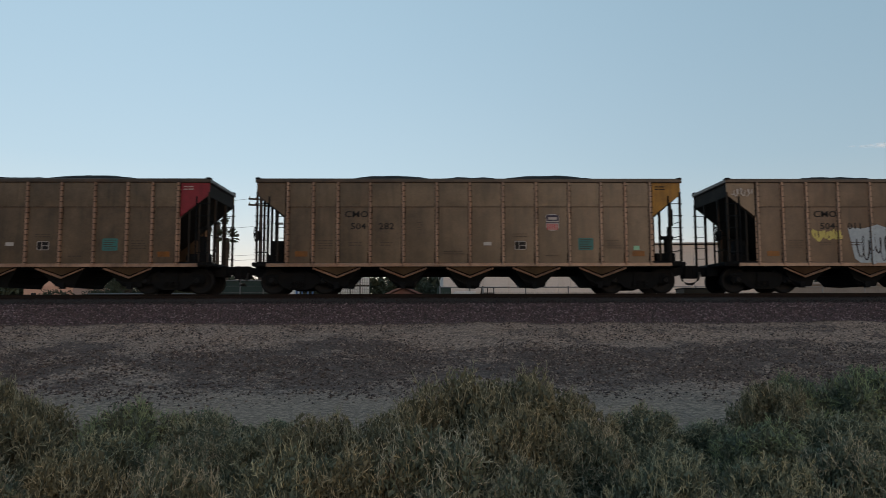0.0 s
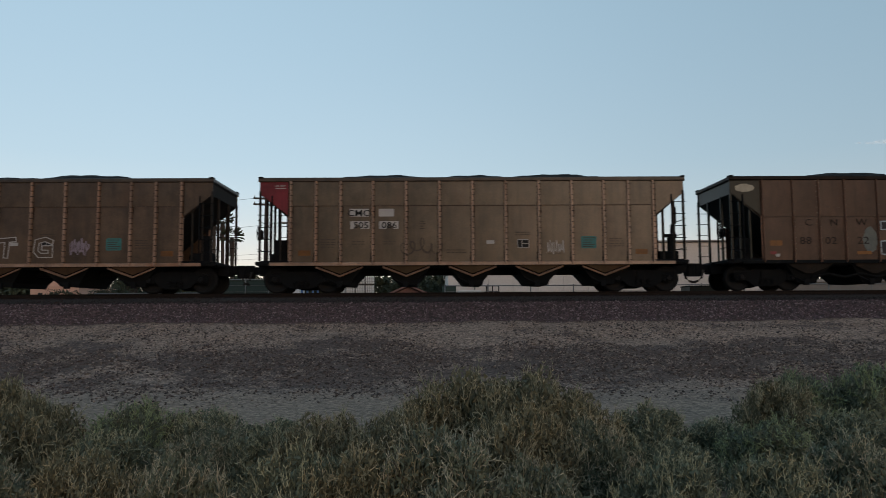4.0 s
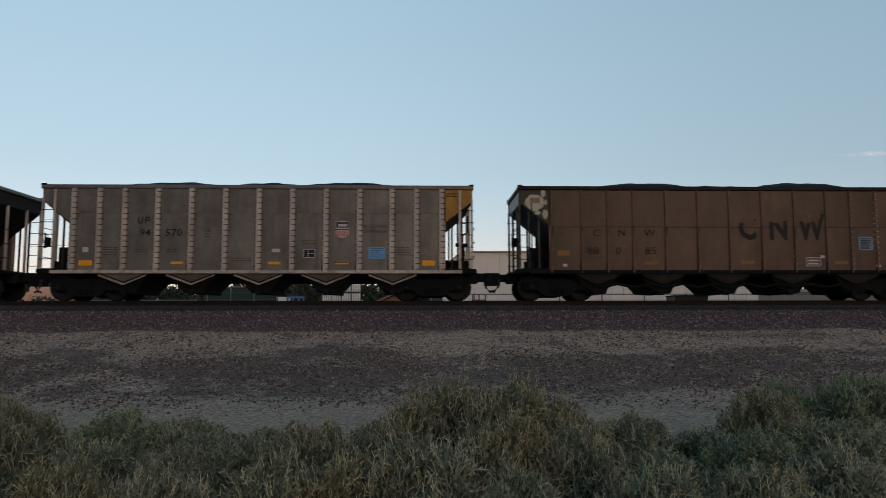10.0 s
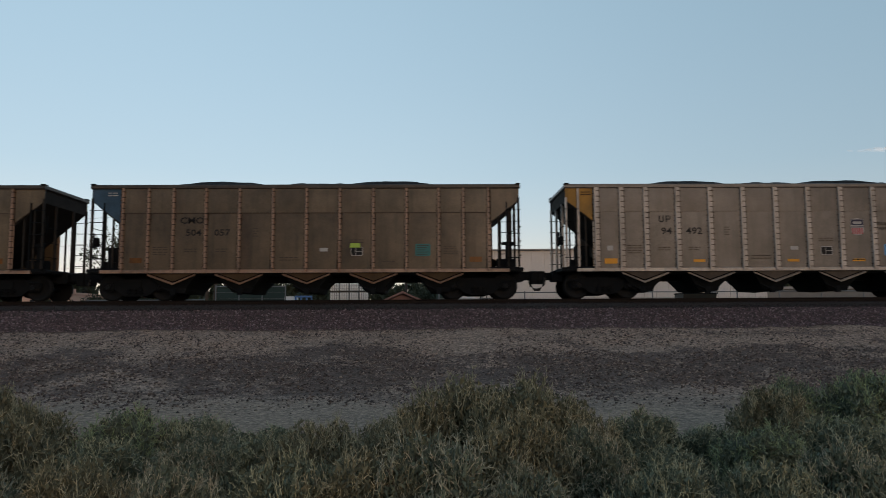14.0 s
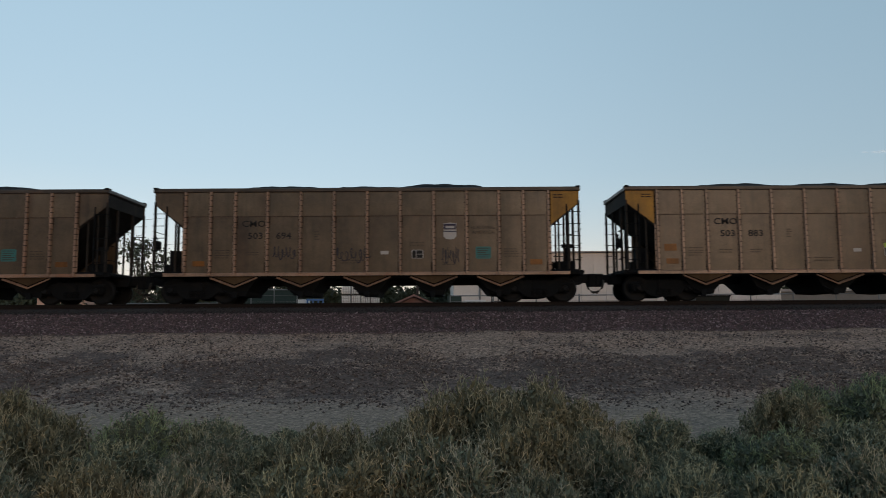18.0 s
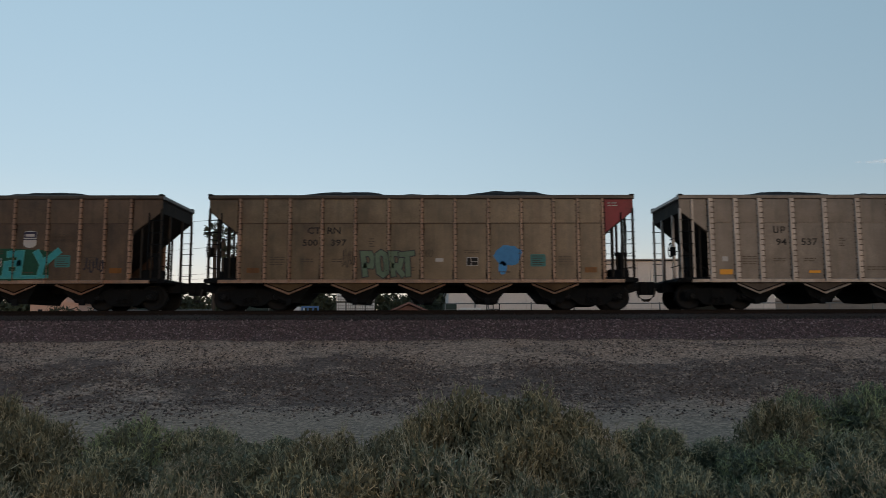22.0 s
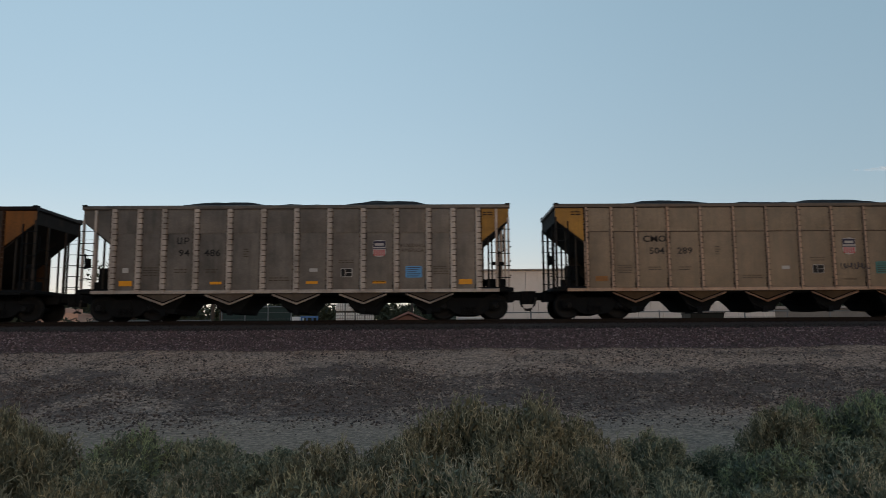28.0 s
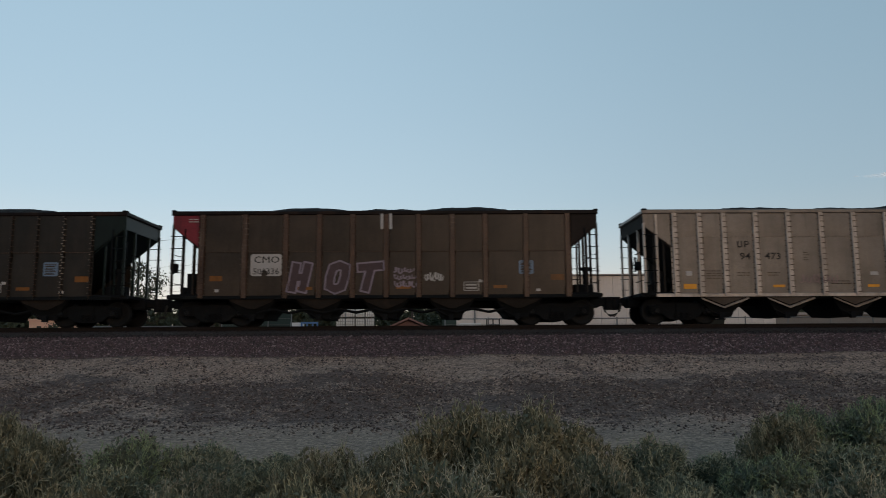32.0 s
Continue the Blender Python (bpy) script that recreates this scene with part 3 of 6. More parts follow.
PROFILE = [(-400, 0.0), (12, 0.0), (15.3, 0.02), (16.2, 0.15), (19.7, 0.84), (21.8, 1.26), (22.4, 1.40), (23.75, 1.94), (24.3, 1.995), (24.85, 2.10), (25.0, 2.165), (27.7, 2.165), (28.6, 2.03),
           (29.0, 2.03), (30.4, 1.35), (34, 0.9), (60, 0.6), (1500, 0.6)]
PY, PZ = [p[0] for p in PROFILE], [p[1] for p in PROFILE]


def ground_z(x, y):
    z = float(np.interp(y, PY, PZ))
    if 15 < y < 22.3:
        z += 0.10 * noise.noise((x * 0.35, y * 0.5, 3.1)) + 0.05 * noise.noise((x * 1.3, y * 1.5, 7.7))
    elif y <= 15:
        z += 0.04 * noise.noise((x * 0.4, y * 0.4, 1.7))
    return z


def build_ground():
    xs = np.concatenate([[-1500, -600, -250, -120, -70, -45], np.arange(-30, 30.1, 0.3), [45, 70, 120, 250, 600, 1500]])
    ys = np.concatenate([[-400, -150, -60, -25, -10, -4, 0], np.arange(2, 15, 0.4), np.arange(15, 24.3, 0.15), np.arange(24.5, 31, 0.5), [34, 45, 60, 120, 300, 700, 1500]])
    vs = [(x, y, ground_z(x, y)) for y in ys for x in xs]
    w = len(xs)
    fs = [(j * w + i, j * w + i + 1, (j + 1) * w + i + 1, (j + 1) * w + i) for j in range(len(ys) - 1) for i in range(w - 1)]
    me = bpy.data.meshes.new("ground")
    me.from_pydata(vs, [], fs)
    me.materials.append(ground_material())
    me.polygons.foreach_set("use_smooth", [True] * len(me.polygons))
    thing("ground", "dry desert ground, dirt track and gravelled railway embankment", "ground", kind="structure", data=me)


def scatter_stones(name, label, mat, count, area, size, seed, clump=False):
    """Many rough stones as one mesh: squashed octahedra with jittered corners, half sunk into the ground."""
    rng = np.random.default_rng(seed)
    x0, x1, y0, y1 = area
    x = rng.uniform(x0, x1, count * (2 if clump else 1))
    y = rng.uniform(y0, y1, len(x))
    if clump:
        fade = rng.random(len(x)) < np.interp(y, [12.9, 14.5, 15.8, 16.6, 18.8, 19.8, 22.4], [0.03, 0.25, 0.7, 1, 1, 0.4, 0.4])
        x, y = x[fade], y[fade]
        keep = np.array([noise.noise((a * 0.45, b * 0.7, 5.0)) + 0.5 * noise.noise((a * 1.6, b * 1.6, 2.0)) + rng.uniform(-0.6, 0.6) > -0.1 for a, b in zip(x, y)])
        x, y = x[keep], y[keep]
    k = len(x)
    z = np.array([ground_z(a, b) for a, b in zip(x, y)])
    s = size[0] + (size[1] - size[0]) * rng.random(k) ** 2.5
    octa = np.array([(1, 0, 0), (-1, 0, 0), (0, 1, 0), (0, -1, 0), (0, 0, 0.8), (0, 0, -0.8)], float)
    v = octa[None] * s[:, None, None] * rng.uniform(0.6, 1.15, (k, 6, 1)) * np.array([1.1, 1, 0.85])
    v += rng.normal(0, 0.18, (k, 6, 3)) * s[:, None, None]
    a = rng.uniform(0, 6.28, k)
    c, d = np.cos(a), np.sin(a)
    vx = v[:, :, 0] * c[:, None] - v[:, :, 1] * d[:, None]
    vy = v[:, :, 0] * d[:, None] + v[:, :, 1] * c[:, None]
    v[:, :, 0], v[:, :, 1] = vx, vy
    v += np.stack([x, y, z + s * 0.25], 1)[:, None]
    tri = np.array([(0, 2, 4), (2, 1, 4), (1, 3, 4), (3, 0, 4), (2, 0, 5), (1, 2, 5), (3, 1, 5), (0, 3, 5)])
    f = (np.arange(k)[:, None, None] * 6 + tri[None]).reshape(-1, 3)
    me = bpy.data.meshes.new(name)
    me.vertices.add(k * 6)
    me.vertices.foreach_set("co", v.reshape(-1).astype(np.float32))
    me.loops.add(len(f) * 3)
    me.loops.foreach_set("vertex_index", f.reshape(-1).astype(np.int32))
    me.polygons.add(len(f))
    me.polygons.foreach_set("loop_start", np.arange(0, len(f) * 3, 3, dtype=np.int32))
    me.update(calc_edges=True)
    me.materials.append(M[mat])
    thing(name, label, "stones", kind="stuff", data=me)


def build_track():
    track = thing("railway_track", "rusty steel rails on concrete ties in ballast", "railway track", kind="structure")
    for y in (TRACK_Y - 0.757, TRACK_Y + 0.757):
        out = [(y - 0.075, 2.17), (y + 0.075, 2.17), (y + 0.075, 2.185), (y + 0.012, 2.21), (y + 0.012, 2.295), (y + 0.037, 2.305), (y + 0.037, 2.335), (y + 0.03, RAIL_Z),
               (y - 0.03, RAIL_Z), (y - 0.037, 2.335), (y - 0.037, 2.305), (y - 0.012, 2.295), (y - 0.012, 2.21), (y - 0.075, 2.185)]
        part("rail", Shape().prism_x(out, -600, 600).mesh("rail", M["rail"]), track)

    def tie():
        return Shape().prism_x([(-1.3, -0.15), (1.3, -0.15), (1.3, 0.03), (1.22, 0.05), (0.5, 0.02), (-0.5, 0.02), (-1.22, 0.05), (-1.3, 0.03)], -0.12, 0.12)

    def clip():
        return Shape().tube([(-0.06, -0.02, 0), (-0.06, 0.05, 0.035), (0, 0.08, 0.045), (0.06, 0.05, 0.035), (0.06, -0.02, 0)], 0.012, 5)

    for i in range(-48, 49):
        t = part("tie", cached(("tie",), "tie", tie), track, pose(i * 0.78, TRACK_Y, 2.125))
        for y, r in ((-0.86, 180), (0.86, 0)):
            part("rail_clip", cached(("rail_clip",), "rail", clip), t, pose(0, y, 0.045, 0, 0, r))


# ---- hopper cars ----
CAR_L = 16.32          # over the couplers
HALF, SIDE = 7.30, 1.55
RIM, SILL, MID = 3.97, 0.965, 3.02


def panel(x0, x1, z0, z1, y, bow):
    """A sheet pushed slightly outward in its middle by the load."""
    s = Shape()
    n, m = 5, 5
    vs, fs = [], []
    for j in range(m):
        for i in range(n):
            u, w = i / (n - 1), j / (m - 1)
            vs.append((x0 + (x1 - x0) * u, y - bow * math.sin(math.pi * u) * math.sin(math.pi * w), z0 + (z1 - z0) * w))
    for j in range(m - 1):
        for i in range(n - 1):
            a = j * n + i
            fs.append((a, a + 1, a + n + 1, a + n))
    back = [(x, y + 0.012, z) for x, z in ((x0, z0), (x1, z0), (x1, z1), (x0, z1))]
    vs += back
    k = n * m
    fs += [(k + 3, k + 2, k + 1, k), (0, k, k + 1, n - 1)[::-1], (n * m - n, n * m - 1, k + 2, k + 3)[::-1]]
    return s.add(vs, fs)


def rib(w, z0, z1, d=0.075):
    """A pressed hat-section stake with flanges and rivet-like seams."""
    s = Shape()
    prof = [(-w / 2 - 0.035, 0), (-w / 2, 0), (-w / 2 + 0.025, -d), (w / 2 - 0.025, -d), (w / 2, 0), (w / 2 + 0.035, 0), (w / 2 + 0.035, 0.01), (-w / 2 - 0.035, 0.01)]
    k = len(prof)
    vs = [(x, y, z) for z in (z0, z1) for x, y in prof]
    s.add(vs, [tuple(range(k)), tuple(range(2 * k - 1, k - 1, -1))] + [(i, (i + 1) % k, (i + 1) % k + k, i + k) for i in range(k)])
    return s


def weld_gaps(w, z0, z1, d=0.075):
    """The short dark gaps between the welds along one edge of a stake."""
    s = Shape()
    zz = z0 + 0.1
    while zz < z1 - 0.1:
        s.box(-w * 0.12, w / 2 + 0.02, -d - 0.006, 0.0, zz, zz + 0.03)
        s.box(-w / 2 - 0.04, -w / 2 + 0.012, -0.03, 0.0, zz + 0.09, zz + 0.12)
        zz += 0.19
    return s


def seamed_rib(w, mat, seam):
    key = ("seamed_rib", w, mat, seam)
    if key not in CACHE:
        s = rib(w, SILL - 0.02, RIM - 0.13)
        k = len(s.f)
        gaps = weld_gaps(w, SILL - 0.02, RIM - 0.13)
        s.add(gaps.v, gaps.f)
        me = s.mesh("rib", M[mat])
        me.materials.append(M[seam])
        me.polygons.foreach_set("material_index", [0] * k + [1] * (len(me.polygons) - k))
        CACHE[key] = me
    return CACHE[key]


def text_mesh(body, size, mat, offset=0.0, deep=0.002):
    key = ("lettering", body, size, offset, mat, deep)
    if key not in CACHE:
        cu = bpy.data.curves.new("lettering", "FONT")
        cu.body, cu.size, cu.resolution_u, cu.offset, cu.extrude = body, size, 2, offset, deep
        cu.align_x = "CENTER"
        ob = bpy.data.objects.new("lettering", cu)
        scene.collection.objects.link(ob)
        me = bpy.data.meshes.new_from_object(ob.evaluated_get(bpy.context.evaluated_depsgraph_get()))
        bpy.data.objects.remove(ob)
        me.name = "lettering"
        me.materials.clear()
        me.materials.append(M[mat])
        CACHE[key] = me
    return CACHE[key]


def letters(car, body, x, z, size, mat, y=-SIDE - 0.020, stretch=1.0, offset=0.0, name="lettering", lean=0.0):
    ob = part(name, text_mesh(body, size, mat, offset), car, pose(x, y, z, 90, 0, 0) @ Matrix.Shear("XY", 4, (lean, 0)) @ Matrix.Diagonal((stretch, 1, 1, 1)) if lean else pose(x, y, z, 90, 0, 0) @ Matrix.Diagonal((stretch, 1, 1, 1)))
    return ob


def plate(car, name, x, z, w, h, mat, lift=0.016, label=""):
    def build():
        c = min(w, h) * 0.08
        return Shape().prism([(-w / 2 + c, -h / 2), (w / 2 - c, -h / 2), (w / 2, -h / 2 + c), (w / 2, h / 2 - c), (w / 2 - c, h / 2), (-w / 2 + c, h / 2), (-w / 2, h / 2 - c), (-w / 2, -h / 2 + c)], 0, 0.004)
    ob = part(name, cached((name, w, h), mat, build), car, pose(x, -SIDE - lift - 0.004, z), label)
    if name in ("teal_placard", "blue_placard"):
        def lines():
            t = Shape()
            for i in range(5):
                t.box(-w * 0.4, w * (0.4 - 0.12 * (i % 3)), -0.002, 0, h * (0.36 - 0.18 * i) - 0.012, h * (0.36 - 0.18 * i) + 0.012)
            return t
        part("placard_print", cached((name + "_print", w, h), "faded", lines), ob, pose(0, -0.001, 0))
    return ob


def bars(car, x, z, rows, w, mat="faded", pitch=0.085, h=0.032, seed=0):
    """Small lettering too fine to read, as lines of short bars."""
    def build():
        r = random.Random(seed * 31 + rows)
        s = Shape()
        for i in range(rows):
            a = -w / 2
            while a < w / 2 - 0.05:
                b = min(w / 2, a + r.uniform(0.06, 0.2))
                s.box(a, b, 0, 0.003, -i * pitch - h, -i * pitch)
                a = b + 0.03
        return s
    part("fine_print", cached(("fine_print", rows, w, seed), mat, build), car, pose(x, -SIDE - 0.020, z))


def draped(key, mats, build, style, wide=False):
    """Paint that follows the sheets and steps out over the ribs: a flat mesh in x, z is cut at each rib and its pieces moved out."""
    if key in CACHE:
        return CACHE[key]
    bm = bmesh.new()
    build(bm)
    w = (0.17 if wide else RIB_W[style]) / 2
    for x in RIBS[style]:
        for e in (x - w, x + w):
            bmesh.ops.bisect_plane(bm, geom=bm.verts[:] + bm.edges[:] + bm.faces[:], plane_co=(e, 0, 0), plane_no=(1, 0, 0))
    over = [f for f in bm.faces if any(abs(f.calc_center_median().x - x) < w for x in RIBS[style])]
    if over:
        out = bmesh.ops.split(bm, geom=over)
        for v in {v for f in out["geom"] if isinstance(f, bmesh.types.BMFace) for v in f.verts}:
            v.co.y -= 0.075
    me = bpy.data.meshes.new(key[0])
    bm.to_mesh(me)
    bm.free()
    for m in mats:
        me.materials.append(M[m])
    CACHE[key] = me
    return me


def scrawl(car, style, x, z, w, h, mat, seed, thick=0.03, loops=7, wide=False, name="graffiti_tag", lift=0.020):
    """A sprayed tag that cannot be read: one looping line of paint."""
    def build(bm):
        r = random.Random(seed)
        amp = [r.uniform(0.45, 1.0) for _ in range(loops + 2)]
        back = [r.uniform(0.2, 1.1) for _ in range(loops + 2)]
        ph = r.uniform(0, 6.28)
        n = loops * 12
        fine = []
        for i in range(n + 1):
            u = i / n * loops
            k, f = int(u), u - int(u)
            a = amp[k] * (1 - f) + amp[k + 1] * f
            b = back[k] * (1 - f) + back[k + 1] * f
            fine.append(Vector((x - w / 2 + w * u / loops + b * w / loops * 0.5 * math.cos(6.283 * u + ph), 0, z + h / 2 * (a * math.sin(6.283 * u + ph) + 0.25 * math.sin(2.1 * u + seed)))))
        prev = None
        for i, p in enumerate(fine):
            d = fine[min(i + 1, n)] - fine[max(i - 1, 0)]
            m = Vector((-d.z, 0, d.x)).normalized() * thick / 2 * (0.8 + 0.35 * math.sin(i * 0.31 + seed))
            y = -SIDE - lift - 0.00005 * i
            pair = [bm.verts.new((q.x, y, q.z)) for q in (p - m, p + m)]
            if prev:
                bm.faces.new((prev[0], pair[0], pair[1], prev[1]))
            prev = pair
    part(name, draped((name, seed, x, z, w, mat), [mat], build, style, wide), car)


def blot(car, style, x, z, w, h, mat, seed, name="paint_patch", square=False):
    """A rounded, uneven patch of paint."""
    def build(bm):
        r = random.Random(seed)
        vs = []
        for i in range(24):
            a = i * math.pi / 12
            k = r.uniform(0.88, 1.06)
            c, d = math.cos(a), math.sin(a)
            if square:
                c, d = [math.copysign(abs(e) ** 0.35, e) for e in (c, d)]
            vs.append(bm.verts.new((x + w / 2 * c * k, -SIDE - 0.019, z + h / 2 * d * k)))
        bm.faces.new(vs)
    part(name, draped((name, seed, x, z), [mat], build, style), car)


def monogram(car, style, spots, z, h, mat):
    """The large worn monogram in bold rounded capitals."""
    for ch, x, w in spots:
        def build(bm):
            me = text_mesh(ch, h / 0.7, mat, 0.05 * h, 0.0)
            bm.from_mesh(me)
            wide = max(v.co.x for v in bm.verts) - min(v.co.x for v in bm.verts)
            for v in bm.verts:
                v.co = Vector((x + v.co.x * w / wide, -SIDE - 0.021, z + v.co.y))
        part("monogram_letter", draped(("monogram_letter", ch, x, z, mat), [mat], build, style), car)


# hand-drawn letter forms in a unit box, each a few strokes of the can
GLYPHS = {"J": [[(0.1, 0.92), (0.72, 0.92), (0.72, 0.25), (0.5, 0.06), (0.12, 0.1), (0.08, 0.32)]],
          "H": [[(0.1, 1), (0.12, 0)], [(0.12, 0.5), (0.88, 0.5)], [(0.92, 1), (0.86, 0)]],
          "a": [[(0.1, 0.92), (0.85, 0.95), (0.9, 0.05), (0.1, 0.05), (0.08, 0.5), (0.85, 0.55)]]}
GLYPHS["P"] = [[(0.15, 0), (0.12, 0.95), (0.75, 0.95), (0.95, 0.7), (0.75, 0.4), (0.2, 0.42)]]
GLYPHS["O"] = [[(0.5, 0.0), (0.12, 0.12), (0.06, 0.5), (0.14, 0.9), (0.5, 1.0), (0.88, 0.9), (0.94, 0.5), (0.86, 0.1), (0.5, 0.0)]]
GLYPHS["B"] = [[(0.1, 0.03), (0.1, 0.97), (0.7, 0.95), (0.86, 0.75), (0.6, 0.52), (0.2, 0.52)], [(0.55, 0.52), (0.95, 0.3), (0.7, 0.04), (0.0, 0.03)]]
GLYPHS["E"] = [[(0.95, 0.95), (0.15, 0.9), (0.1, 0.08), (0.95, 0.04)], [(0.15, 0.5), (0.75, 0.52)]]
GLYPHS["R"] = GLYPHS["P"] + [[(0.4, 0.42), (0.95, 0)]]
GLYPHS["G"] = [[(0.95, 0.82), (0.6, 0.97), (0.15, 0.85), (0.08, 0.3), (0.3, 0.05), (0.9, 0.06), (0.9, 0.48), (0.5, 0.48)]]
GLYPHS["Y"] = [[(0.02, 1), (0.4, 0.5), (1.0, 1.05)], [(0.4, 0.5), (0.36, 0)]]
GLYPHS["U"] = [[(0.05, 1), (0.08, 0.3), (0.35, 0.03), (0.65, 0.03), (0.92, 0.3), (0.95, 1)]]
GLYPHS["T"] = [[(0, 0.9), (1, 0.97)], [(0.52, 0.9), (0.45, 0)]]


def ribbon(bm, pts, thick, y, grow=0.0):
    """A flat band of paint along a line, mitred at its corners."""
    pts = [Vector((p[0], 0, p[1])) for p in pts]
    closed = (pts[0] - pts[-1]).length < 0.01
    if not closed:
        pts[0] += (pts[0] - pts[1]).normalized() * grow
        pts[-1] += (pts[-1] - pts[-2]).normalized() * grow
    n = len(pts)
    pairs = []
    for i, p in enumerate(pts):
        a = pts[i - 1] if i else (pts[-2] if closed else None)
        b = pts[i + 1] if i < n - 1 else (pts[1] if closed else None)
        d0 = (p - a).normalized() if a is not None else (b - p).normalized()
        d1 = (b - p).normalized() if b is not None else d0
        m = Vector((-(d0.z + d1.z), 0, d0.x + d1.x))
        m = m.normalized() if m.length > 0.05 else Vector((-d0.z, 0, d0.x))
        k = thick / 2 / max(0.5, m.dot(Vector((-d0.z, 0, d0.x))))
        pairs.append([bm.verts.new((q.x, y, q.z)) for q in (p - m * k, p + m * k)])
    for p, q in zip(pairs, pairs[1:]):
        bm.faces.new((p[0], q[0], q[1], p[1]))


def lettered(car, style, word, z, h, fill, edge, thick, rim, lean=0.0, wide=False, wave=0.0, lift=0.019):
    """Sprayed letters of broad strokes with a rim round each; word gives each letter with its two sides in x."""
    for k, (ch, x0, x1) in enumerate(word):
        for j, (name, mat, t, grow) in enumerate((("graffiti_outline", edge, thick + 2 * rim, rim + thick * 0.3), ("graffiti_fill", fill, thick, thick * 0.3))):
            def build(bm):
                for i, line in enumerate(GLYPHS[ch]):
                    zz = z + wave * math.sin(k * 2.3)
                    pts = [(x0 + (x1 - x0) * u + lean * w * h, zz + h * w) for u, w in line]
                    ribbon(bm, pts, t, -SIDE - lift - 0.003 * k - 0.0015 * j - 0.0004 * i, grow)
            part(name, draped((name, ch, x0, z, mat), [mat], build, style, wide), car)


def swashes(car, style, lines, x, z, fill, edge, thick, rim):
    """Interlocked sprayed strokes that spell nothing legible."""
    for k, line in enumerate(lines):
        for j, (name, mat, t, grow) in enumerate((("graffiti_outline", edge, thick + 2 * rim, rim), ("graffiti_fill", fill, thick, 0.0))):
            def build(bm):
                ribbon(bm, [(x + a, z + b) for a, b in line], t, -SIDE - 0.019 - 0.003 * k - 0.0015 * j, grow)
            part(name, draped((name, "swash", k, x, mat), [mat], build, style), car)


def shield(car, x, z, red=True):
    w, h = 0.44, 0.56
    out = [(-w / 2, -h * 0.3), (-w * 0.3, -h * 0.46), (0, -h / 2), (w * 0.3, -h * 0.46), (w / 2, -h * 0.3), (w / 2, h * 0.5), (0, h * 0.56), (-w / 2, h * 0.5)]
    part("shield_emblem", cached(("shield_emblem",), "pale", lambda: Shape().prism(out, 0, 0.003)), car, pose(x, -SIDE - 0.020, z))
    part("emblem_band", cached(("emblem_band",), "navy", lambda: Shape().box(-0.21, 0.21, 0, 0.003, 0.20, 0.27).box(-0.21, 0.21, 0, 0.003, 0.07, 0.11).box(-0.21, -0.15, 0, 0.003, 0.11, 0.20).box(0.15, 0.21, 0, 0.003, 0.11, 0.20).box(-0.23, 0.23, 0, 0.003, -0.01, 0.02)), car, pose(x, -SIDE - 0.026, z))
    if red:
        def stripes():
            s = Shape()
            for i in range(5):
                s.box(-0.19 + i * 0.08, -0.145 + i * 0.08, 0, 0.003, -0.24, -0.03)
            return s
        part("striped_field", cached(("emblem_stripes",), "shield_red", stripes), car, pose(x, -SIDE - 0.026, z))


def stencil_box(car, x, z, sticker=None):
    plate(car, "stencil_panel", x, z, 0.4, 0.3, "pale")
    part("stencil_block", cached(("stencil_block",), "black", lambda: Shape().box(-0.18, -0.05, 0, 0.003, -0.13, 0.13).box(-0.03, 0.18, 0, 0.003, 0.01, 0.13).box(-0.03, 0.18, 0, 0.003, -0.13, -0.01)), car, pose(x, -SIDE - 0.026, z))
    if sticker:
        plate(car, "inspection_sticker", x - 0.08, z + 0.23, 0.24, 0.14, sticker)


